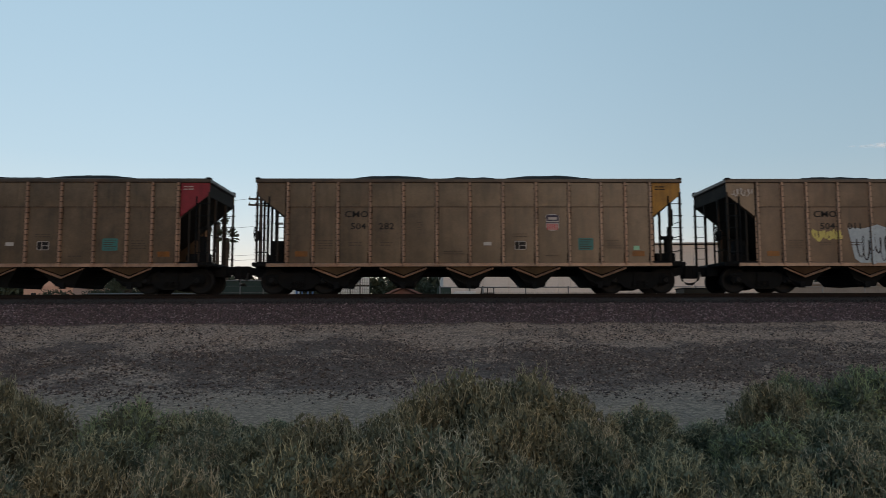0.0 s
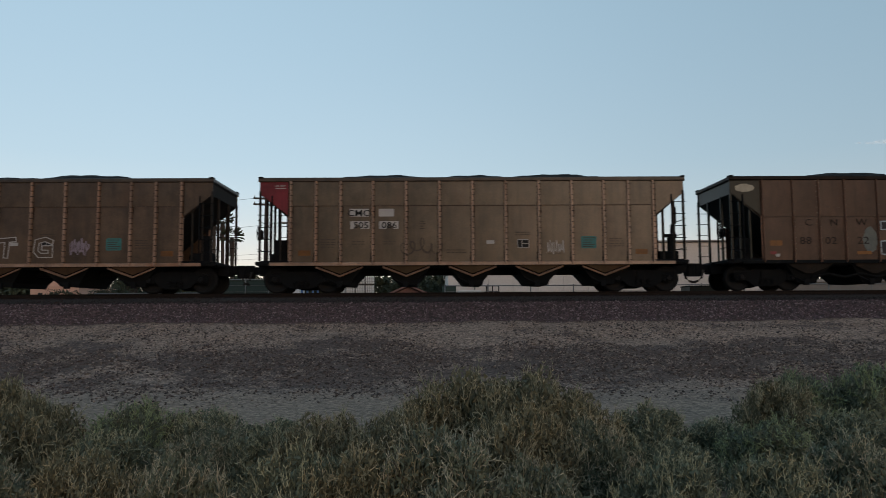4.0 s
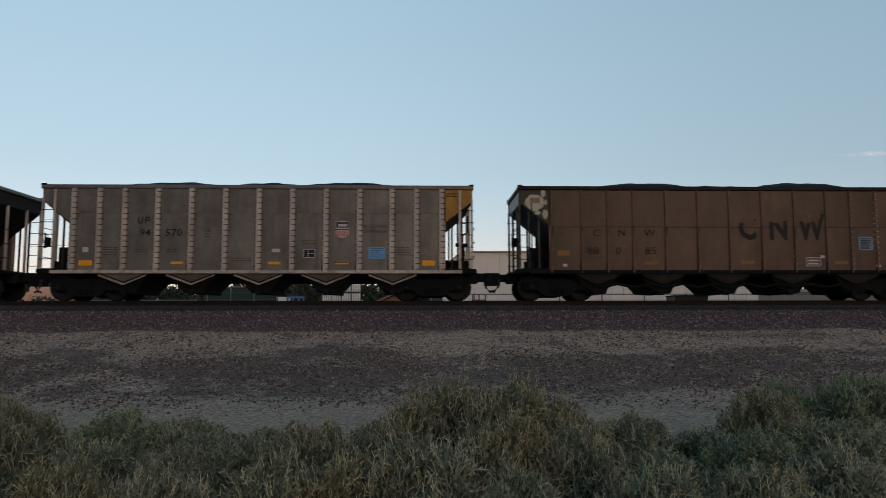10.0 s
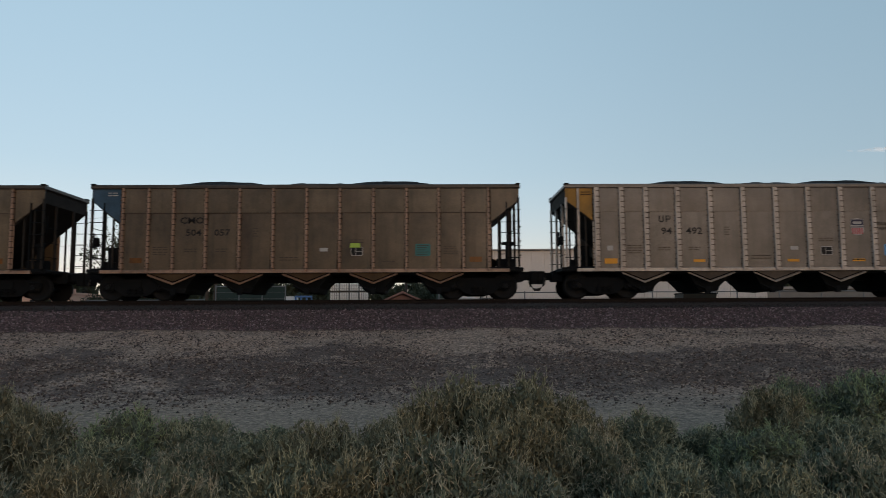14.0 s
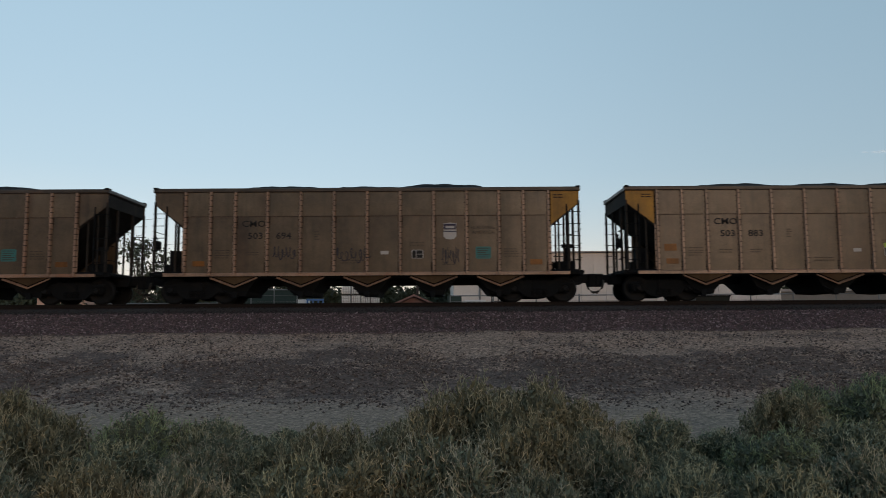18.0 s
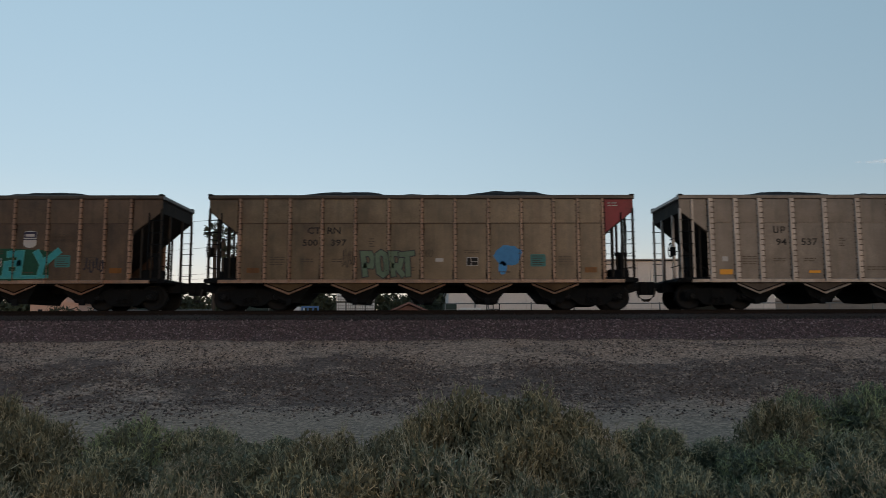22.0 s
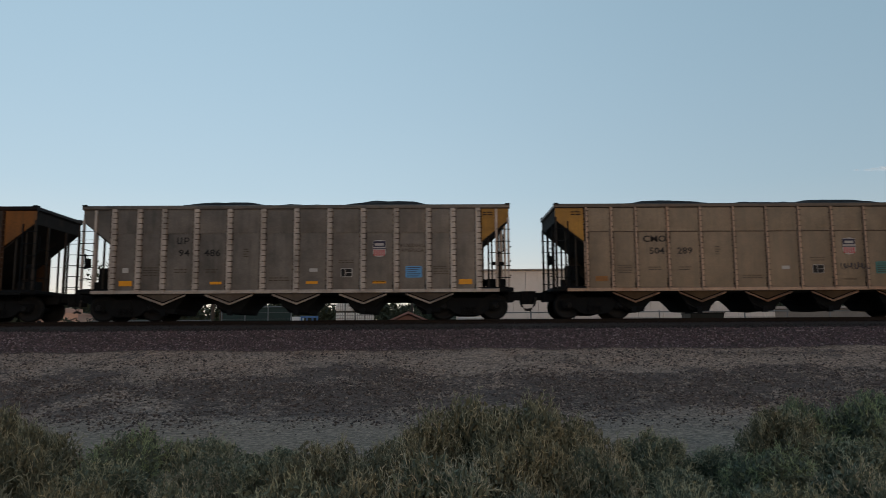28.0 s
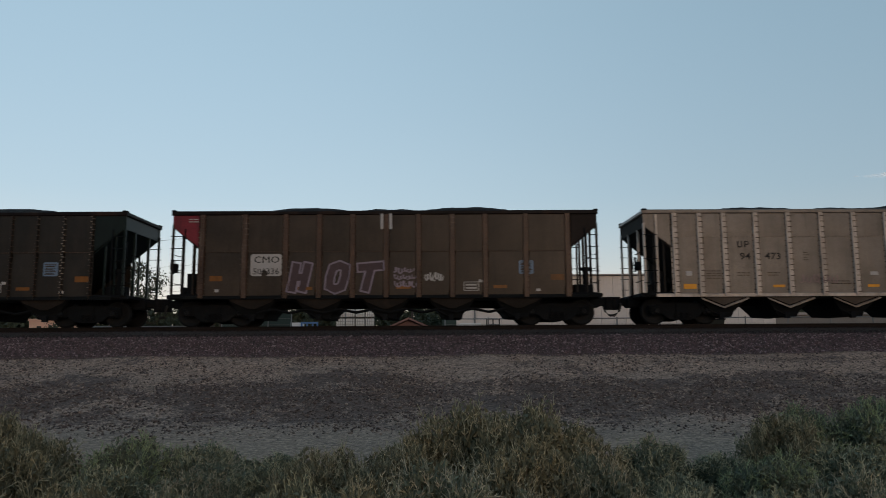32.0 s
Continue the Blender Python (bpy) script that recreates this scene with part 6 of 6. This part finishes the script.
# ---- beyond the track ----
def build_warehouse():
    y = 70.0
    wh = thing("warehouse", "pale metal warehouse with a lean-to on one side", "warehouse", pose(0, y, 0))
    part("wall", Shape().box(3.9, 33.0, 0.1, 24, 0.4, 8.35).mesh("wall", M["shed"]), wh)
    part("roof", Shape().prism([(3.7, 8.3), (3.7, 8.42), (33.3, 8.62), (33.3, 8.5)], -0.35, 24.3).mesh("roof", M["shed_roof"]), wh)
    part("lean_to_wall", Shape().prism([(1.25, 0.4), (3.9, 0.4), (3.9, 8.3), (1.25, 6.2)], 0.1, 24).mesh("lean_to_wall", M["shed"]), wh)
    part("lean_to_roof", Shape().prism([(1.0, 6.0), (3.9, 8.3), (3.9, 8.45), (1.0, 6.15)], -0.35, 24.2).mesh("lean_to_roof", M["shed_roof"]), wh)
    sheet = Shape()
    for k in range(4):
        sheet.prism([(k * 0.3 + 0.02, 0.45), (k * 0.3 + 0.1, 0.45), (k * 0.3 + 0.1, 8.3), (k * 0.3 + 0.02, 8.3)], -0.03, 0.0)
    sheet.box(0.0, 1.19, 0.0, 0.09, 0.45, 8.3)
    me = sheet.mesh("siding_sheet", M["shed"])
    for k in range(24):
        part("siding_sheet", me, wh, pose(3.95 + k * 1.21, 0, 0))
    part("downpipe", Shape().tube([(3.8, -0.12, 8.2), (3.8, -0.12, 0.4)], 0.07, 8).mesh("downpipe", M["galv"]), wh)
    part("wall_lamp", Shape().box(14.9, 15.3, -0.3, 0.0, 5.6, 5.9, 0.03).mesh("wall_lamp", M["galv"]), wh)


def build_fence(x0, x1, y, top, step, mat, screen=False):
    f = thing("fence", "green-screened yard fence on steel posts" if screen else "steel wire yard fence on thin posts", "fence")
    n = int((x1 - x0) / step)
    post = Shape().tube([(0, 0, ground_z(0, y) - 0.1), (0, 0, top + 0.08)], 0.045, 6).mesh("post", M["galv"])
    for i in range(n + 1):
        part("post", post, f, pose(x0 + i * step, y, 0))
    rail = Shape().tube([(x0, y, top), (x1, y, top)], 0.035, 6).mesh("top_rail", M["galv"])
    part("top_rail", rail, f)
    for k in (0.35, 0.75, 1.2):
        part("wire", Shape().tube([(x0, y, top - k), (x1, y, top - k)], 0.012, 4).mesh("wire", M["galv"]), f)
    if screen:
        me = Shape().box(0.06, step - 0.06, 0.03, 0.05, ground_z(0, y) + 0.1, top - 0.03).mesh("screen_panel", M[mat])
        for i in range(n):
            part("screen_panel", me, f, pose(x0 + i * step, y, 0))


def build_house():
    h = thing("house", "small beige house with a red tile roof", "house", pose(-2.2, 60, 0.4))
    part("wall", Shape().box(-2.0, 2.0, 0, 7, 0, 2.5).mesh("wall", M["stucco"]), h)
    part("roof", Shape().prism([(-2.4, 2.4), (0, 3.45), (2.4, 2.4), (2.4, 2.55), (0, 3.62), (-2.4, 2.55)], -0.5, 7.5).mesh("roof", M["roof_red"]), h)
    part("gable", Shape().prism([(-2.0, 2.5), (2.0, 2.5), (0, 3.4)], 0.02, 0.12).mesh("gable", M["roof_red"]), h)
    w = part("window", Shape().box(-0.6, 0.6, -0.03, 0.02, 1.2, 2.1).mesh("window", M["glass"]), h)
    part("window_frame", Shape().box(-0.66, 0.66, -0.05, -0.01, 2.1, 2.17).box(-0.66, 0.66, -0.05, -0.01, 1.13, 1.2).box(-0.03, 0.03, -0.05, -0.03, 1.2, 2.1).mesh("window_frame", M["plastic_white"]), w)


def build_cream_building():
    b = thing("flat_roofed_building", "cream stucco flat-roofed building", "building", pose(-42, 80, 0.4))
    part("wall", Shape().box(-2.5, 2.8, 0, 9, 0, 4.3).mesh("wall", M["cream"]), b)
    part("parapet", Shape().box(-2.6, 2.9, -0.1, 9.1, 4.3, 4.5).mesh("parapet", M["cream"]), b)
    part("raised_block", Shape().box(-1.2, 0.9, 1, 5, 4.5, 5.1).mesh("raised_block", M["cream"]), b)
    for x in (-1.4, 0.4, 1.9):
        part("window", Shape().box(x - 0.25, x + 0.25, -0.04, 0.05, 2.9, 3.7).mesh("window", M["glass"]), b)


def build_totes():
    """White caged liquid totes, stacked in the yard."""
    first = None
    for i in range(4):
        for j in range(5):
            m = pose(-11.7 + i * 1.2, 90, 0.6 + j * 1.14)
            if first is None:
                first = thing("caged_tote", "white plastic liquid tote in a steel cage", "tote", m, "stacked totes in the yard")
                part("tank", Shape().box(-0.5, 0.5, -0.45, 0.45, 0.16, 1.08, 0.06).mesh("tank", M["plastic_white"]), first)
                part("pallet", Shape().box(-0.55, 0.55, -0.5, 0.5, 0, 0.05).box(-0.55, -0.35, -0.5, 0.5, 0.05, 0.14).box(0.35, 0.55, -0.5, 0.5, 0.05, 0.14).box(-0.1, 0.1, -0.5, 0.5, 0.05, 0.14).mesh("pallet", M["wood"]), first)
                for x in (-0.54, -0.27, 0, 0.27, 0.54):
                    part("cage_bar", Shape().tube([(x, -0.5, 0.1), (x, -0.5, 1.12)], 0.022, 5).mesh("cage_bar", M["galv"]), first)
                for z in (0.4, 0.75, 1.12):
                    part("cage_rail", Shape().tube([(-0.55, -0.5, z), (0.55, -0.5, z)], 0.022, 5).mesh("cage_rail", M["galv"]), first)
            else:
                copy_thing(first, m)


def build_yard():
    t = thing("flatbed_trailer", "white box trailer with a blue steel frame", "trailer", pose(-11.1, 60, 0.6))
    part("box", Shape().box(-1.3, -0.1, 0, 2.2, 1.0, 3.05, 0.05).mesh("box", M["plastic_white"]), t)
    for x in (0.0, 0.45, 0.9, 1.3):
        part("stake", Shape().box(x, x + 0.12, 0, 0.15, 1.0, 3.1).mesh("stake", M["blue_frame"]), t)
    for z in (1.8, 2.4, 2.95):
        part("frame_rail", Shape().box(0, 1.42, -0.05, 0.1, z, z + 0.14).mesh("frame_rail", M["blue_frame"]), t)
    part("bed", Shape().box(-1.4, 1.5, -0.1, 2.3, 0.8, 1.0, 0.03).mesh("bed", M["galv"]), t)
    for x in (-0.8, 0.8):
        part("wheel", Shape().lathe_y([(0.3, -0.1), (0.42, -0.05), (0.42, 0.15), (0.3, 0.2)], x, 0.42, 16).mesh("wheel", M["cable"]), t)
    k = thing("utility_cabinet", "green steel utility cabinet by the fence", "cabinet", pose(1.0, 52, 0.6))
    part("body", Shape().box(-0.5, 0.5, 0, 0.8, 0, 2.95, 0.04).mesh("body", M["screen"]), k)
    part("door", Shape().box(-0.42, 0.42, -0.03, 0.0, 0.3, 2.7, 0.01).mesh("door", M["screen"]), k)
    c = thing("shipping_container", "white steel container standing in the yard", "container", pose(3.0, 62, 0.6))
    part("body", Shape().box(-0.9, 0.9, 0, 6, 0, 3.0, 0.04).mesh("body", M["plastic_white"]), c)
    d = thing("storage_rack", "dark steel rack with pale goods", "rack", pose(4.6, 58, 0.6))
    for x in (-0.5, 0, 0.5):
        part("upright", Shape().box(x - 0.04, x + 0.04, 0, 0.1, 0, 3.2).mesh("upright", M["cable"]), d)
    for z in (2.2, 2.7, 3.15):
        part("shelf", Shape().box(-0.55, 0.55, 0, 0.6, z, z + 0.07).mesh("shelf", M["cable"]), d)
    b = thing("roll_off_bin", "dark green steel bin with sloping ends", "bin", pose(16.3, 44, ground_z(0, 44)))
    part("tub", Shape().prism([(-0.95, 0), (0.95, 0), (1.3, 2.35), (-0.75, 2.35)], 0, 1.6).mesh("tub", M["green"]), b)
    part("lid", Shape().box(-0.8, 1.35, -0.05, 1.65, 2.35, 2.42).mesh("lid", M["iron"]), b)


def leaf_clumps(seed, blobs, per, size):
    """Leaves as small triangles thrown round uneven centres, with gaps between the clumps."""
    rng = np.random.default_rng(seed)
    s = Shape()
    for cx, cy, cz, r in blobs:
        for _ in range(per):
            d = rng.normal(0, 1, 3)
            d /= np.linalg.norm(d)
            p = np.array((cx, cy, cz)) + d * r * rng.random() ** 0.4
            a, b = rng.normal(0, size, 3), rng.normal(0, size, 3)
            s.add([p, p + a, p + b], [(0, 1, 2)])
    return s


def build_tree(x, y, height, spread, seed, label):
    rng = random.Random(seed)
    base = ground_z(x, y) - 0.1
    t = thing("tree", label, "tree", pose(x, y, base))
    trunk = Shape().tube([(0, 0, 0), (0.1, 0, height * 0.2), (-0.05, 0.1, height * 0.42)], [0.22, 0.17, 0.12], 7)
    blobs = []
    for k in range(15):
        a = rng.uniform(0, 6.28)
        r = spread * rng.uniform(0.15, 0.95)
        z = height * rng.uniform(0.32, 0.92) * (1 - 0.18 * r / spread)
        tip = (math.cos(a) * r, math.sin(a) * r, z)
        trunk.tube([(-0.03, 0.05, height * rng.uniform(0.2, 0.42)), (tip[0] * 0.55, tip[1] * 0.55, z * 0.8), tip], [0.07, 0.045, 0.02], 4)
        blobs.append((*tip, spread * rng.uniform(0.2, 0.36)))
    part("trunk", trunk.mesh("trunk", M["bark"]), t)
    part("crown", leaf_clumps(seed, blobs, 220, 0.13).mesh("crown", M["tree_leaf"]), t)


def build_palm(x, y, top, seed):
    rng = random.Random(seed)
    base = ground_z(x, y) - 0.1
    h = top - base
    p = thing("palm_tree", "tall thin fan palm with a shaggy skirt", "palm tree", pose(x, y, base), "palms beyond the line")
    part("trunk", Shape().tube([(0, 0, 0), (0.08, 0, h * 0.4), (0, 0, h - 1.0)], [0.26, 0.19, 0.17], 8).mesh("trunk", M["bark"]), p)
    crown, skirt = Shape(), Shape()
    for k in range(46):
        a, el = rng.uniform(0, 6.28), rng.uniform(-0.5, 1.3)
        n = Vector((math.cos(a) * math.cos(el), math.sin(a) * math.cos(el), math.sin(el)))
        s = n.cross(Vector((0, 0, 1))).normalized()
        c = Vector((0, 0, h - 0.9)) + n * 0.5
        for f in range(7):
            u = (n + s * (f - 3) * 0.22).normalized() * rng.uniform(0.5, 0.85)
            crown.add([c, c + u * 0.9 + s * 0.03, c + u + Vector((0, 0, -0.12))], [(0, 1, 2)])
    for k in range(120):
        a = rng.uniform(0, 6.28)
        z = h - 1.0 - rng.random() * 1.7
        o = Vector((math.cos(a), math.sin(a), 0))
        c = Vector((0, 0, z)) + o * 0.15
        s = o.cross(Vector((0, 0, 1))) * 0.09
        skirt.add([c - s, c + s, c + o * rng.uniform(0.15, 0.4) + Vector((0, 0, -0.55))], [(0, 1, 2)])
    part("crown", crown.mesh("crown", M["tree_leaf"]), p)
    part("skirt", skirt.mesh("skirt", M["bark"]), p)


def build_pole(x, y, top, arms, lamp):
    base = ground_z(x, y) - 0.1
    p = thing("utility_pole", "dark wooden utility pole with crossarms" if arms else "thin wooden pole with a lamp head", "utility pole", pose(x, y, base))
    h = top - base
    part("mast", Shape().tube([(0, 0, 0), (0, 0, h)], [0.17, 0.12], 8).mesh("mast", M["wood"]), p)
    for z in arms:
        arm = part("crossarm", Shape().box(-1.0, 1.0, -0.06, 0.06, z - base - 0.07, z - base + 0.07).mesh("crossarm", M["wood"]), p, pose(0, -0.16, 0, 0, 0, 24))
        for k in (-0.9, -0.4, 0.4, 0.9):
            part("insulator", Shape().tube([(k, 0, z - base + 0.06), (k, 0, z - base + 0.22)], [0.05, 0.03], 6).mesh("insulator", M["galv"]), arm)
    if lamp:
        z, reach = lamp
        part("lamp_arm", Shape().tube([(0, 0, z - base - 0.5), (reach * 0.4, 0, z - base - 0.05), (reach, 0, z - base)], 0.035, 6).mesh("lamp_arm", M["galv"]), p)
        part("lamp_head", Shape().box(reach - 0.1, reach + 0.55, -0.15, 0.15, z - base - 0.08, z - base + 0.08, 0.04).mesh("lamp_head", M["galv"]), p)


def build_cable(a, b, sag):
    pts = []
    for i in range(17):
        u = i / 16
        p = Vector(a).lerp(Vector(b), u)
        p.z -= sag * 4 * u * (1 - u)
        pts.append(p)
    thing("overhead_cable", "black overhead cable strung between poles", "cable", group="overhead cables", data=Shape().tube(pts, 0.014, 4).mesh("overhead_cable", M["cable"]))


def build_far_woods():
    """A low dark line of trees and hedges behind everything."""
    rng = random.Random(77)
    blobs = []
    for i in range(300):
        x = -150 + i * 1.02 + rng.uniform(-0.8, 0.8)
        if 2 < x < 36:
            continue
        h = 5.9 + 0.9 * noise.noise((x * 0.07, 0, 0)) + rng.uniform(-0.5, 0.8)
        for z in (0.9, 2.2, 3.4, 4.5, h):
            blobs.append((x + rng.uniform(-0.8, 0.8), 112 + rng.uniform(-5, 5), 0.4 + z, rng.uniform(1.2, 1.9)))
    me = leaf_clumps(91, blobs, 80, 0.46).mesh("far_woods", M["tree_leaf"])
    thing("far_woods", "low dark line of distant trees and hedges", "trees", kind="stuff", data=me)


def build_wisp():
    """A faint streak of high cloud, far off."""
    m = bpy.data.materials.new("thin_cloud")
    m.use_nodes = True
    n, l = m.node_tree.nodes, m.node_tree.links
    b = n["Principled BSDF"]
    b.inputs["Base Color"].default_value = (0.9, 0.88, 0.86, 1)
    b.inputs["Roughness"].default_value = 1
    # weak emission stands in for sunlight on the cloud
    b.inputs["Emission Color"].default_value = (0.80, 0.72, 0.72, 1)
    b.inputs["Emission Strength"].default_value = 0.3
    t = n.new("ShaderNodeTexNoise")
    t.inputs["Scale"].default_value, t.inputs["Detail"].default_value = 0.03, 6
    co = n.new("ShaderNodeTexCoord")
    l.new(co.outputs["Object"], t.inputs["Vector"])
    r = n.new("ShaderNodeMapRange")
    r.inputs[1].default_value, r.inputs[2].default_value, r.inputs[4].default_value = 0.4, 0.75, 0.15
    l.new(t.outputs[0], r.inputs[0])
    l.new(r.outputs[0], b.inputs["Alpha"])
    s = Shape()
    rng = random.Random(8)
    for k in range(5):
        cx, cz, w, h = 1568 + k * 38, 596 + k * 4 + rng.uniform(-3, 3), rng.uniform(45, 80), rng.uniform(4, 8)
        s.prism([(cx + w * math.cos(a * 0.4488), cz + h * math.sin(a * 0.4488)) for a in range(14)], 2500 + k * 9, 2503 + k * 9)
    me = s.mesh("cloud_wisp", m)
    thing("cloud_wisp", "thin pale wisp of high cloud in the sky", "cloud", kind="stuff", data=me)


def build_background():
    build_wisp()
    build_far_woods()
    build_warehouse()
    sh = thing("storage_shed", "long low grey storage shed", "shed", pose(33.6, 76, 0.4))
    part("wall", Shape().box(0, 26, 0, 8, 0, 4.3).mesh("wall", M["shed_grey"]), sh)
    part("roof", Shape().box(-0.3, 26.3, -0.4, 8.4, 4.3, 4.55).mesh("roof", M["shed_roof"]), sh)
    for k in range(5):
        part("door", Shape().box(1.5 + k * 5, 4.5 + k * 5, -0.05, 0.0, 0.1, 3.1).mesh("door", M["shed"]), sh)
    build_fence(0.6, 30.0, 45, 3.3, 2.67, "galv")
    build_fence(-13.2, -8.9, 45, 3.75, 1.43, "screen", True)
    build_fence(-22.0, -14.5, 47, 3.0, 2.5, "galv")
    build_house()
    build_cream_building()
    build_totes()
    build_yard()
    build_tree(-25.0, 60, 9.2, 3.7, 5, "dark leafy tree in a yard beyond the track")
    for i, (x, y, h, r) in enumerate(((-34, 70, 4.0, 3.0), (-30, 72, 3.6, 2.8), (-27, 66, 3.6, 2.6), (-21, 62, 3.4, 2.4), (-18.5, 66, 3.4, 2.2), (-14.5, 72, 4.6, 2.6), (-1.0, 95, 5.4, 2.8), (-4.5, 98, 6.0, 2.6), (1.8, 92, 5.0, 2.2))):
        build_tree(x, y, h, r, 20 + i, "low dark bushy tree behind the yards")
    for i, (x, top) in enumerate(((-23.0, 12.9), (-22.1, 12.3), (-21.1, 10.6))):
        build_palm(x, 75, top, 40 + i)
    build_pole(-14.1, 60, 11.65, (11.2, 10.7), (9.2, 1.3))
    build_pole(-62.0, 66, 11.6, (11.1, 10.6), None)
    build_pole(-2.56, 80, 10.8, (), (10.5, 0.3))
    for z, sag in ((11.35, 1.1), (9.0, 1.0), (6.6, 0.5), (6.2, 0.5)):
        build_cable((-62, 65.8, z), (-14.1, 59.8, z), sag)
    for z, sag in ((6.6, 0.4), (6.2, 0.4)):
        build_cable((-14.1, 59.8, z), (-2.56, 79.8, z + 0.6), sag)


def motions(cars):
    """The train rolls to the right, slowly gaining speed, its wheels turning."""
    travel = (1.3685, 386.6455, 42.6366, -61.0442, 54.8214, -18.147)

    def along(t):
        return sum(c * (t / 32) ** k for k, c in enumerate(travel))

    for i, (car, wheels) in cars.items():
        walk(car, [(t, pose(along(t) - i * CAR_L, TRACK_Y, RAIL_Z)) for t in range(33)])
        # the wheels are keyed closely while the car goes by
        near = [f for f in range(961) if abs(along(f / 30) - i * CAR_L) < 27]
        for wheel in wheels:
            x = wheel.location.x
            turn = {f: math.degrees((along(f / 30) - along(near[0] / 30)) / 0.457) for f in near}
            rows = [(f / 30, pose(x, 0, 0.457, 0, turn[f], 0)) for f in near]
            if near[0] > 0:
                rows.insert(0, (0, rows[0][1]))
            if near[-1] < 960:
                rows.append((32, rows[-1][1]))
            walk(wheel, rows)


build_ground()
scatter_stones("ballast_stones", "purple-grey crushed ballast stones", "ballast", 44000, (-24, 24, 22.15, 23.85), (0.018, 0.055), 1)
scatter_stones("oily_ballast", "black ballast beside the ties, shade under the train painted in", "track_shade", 14000, (-24, 24, 23.75, 25.2), (0.02, 0.045), 3)
scatter_stones("slope_stones", "mixed dark gravel and stones on the embankment", "gravel", 80000, (-17.5, 17.5, 12.9, 22.3), (0.008, 0.045), 2, True)
build_track()
build_shrubs()
build_background()
train = build_train()
motions(train)
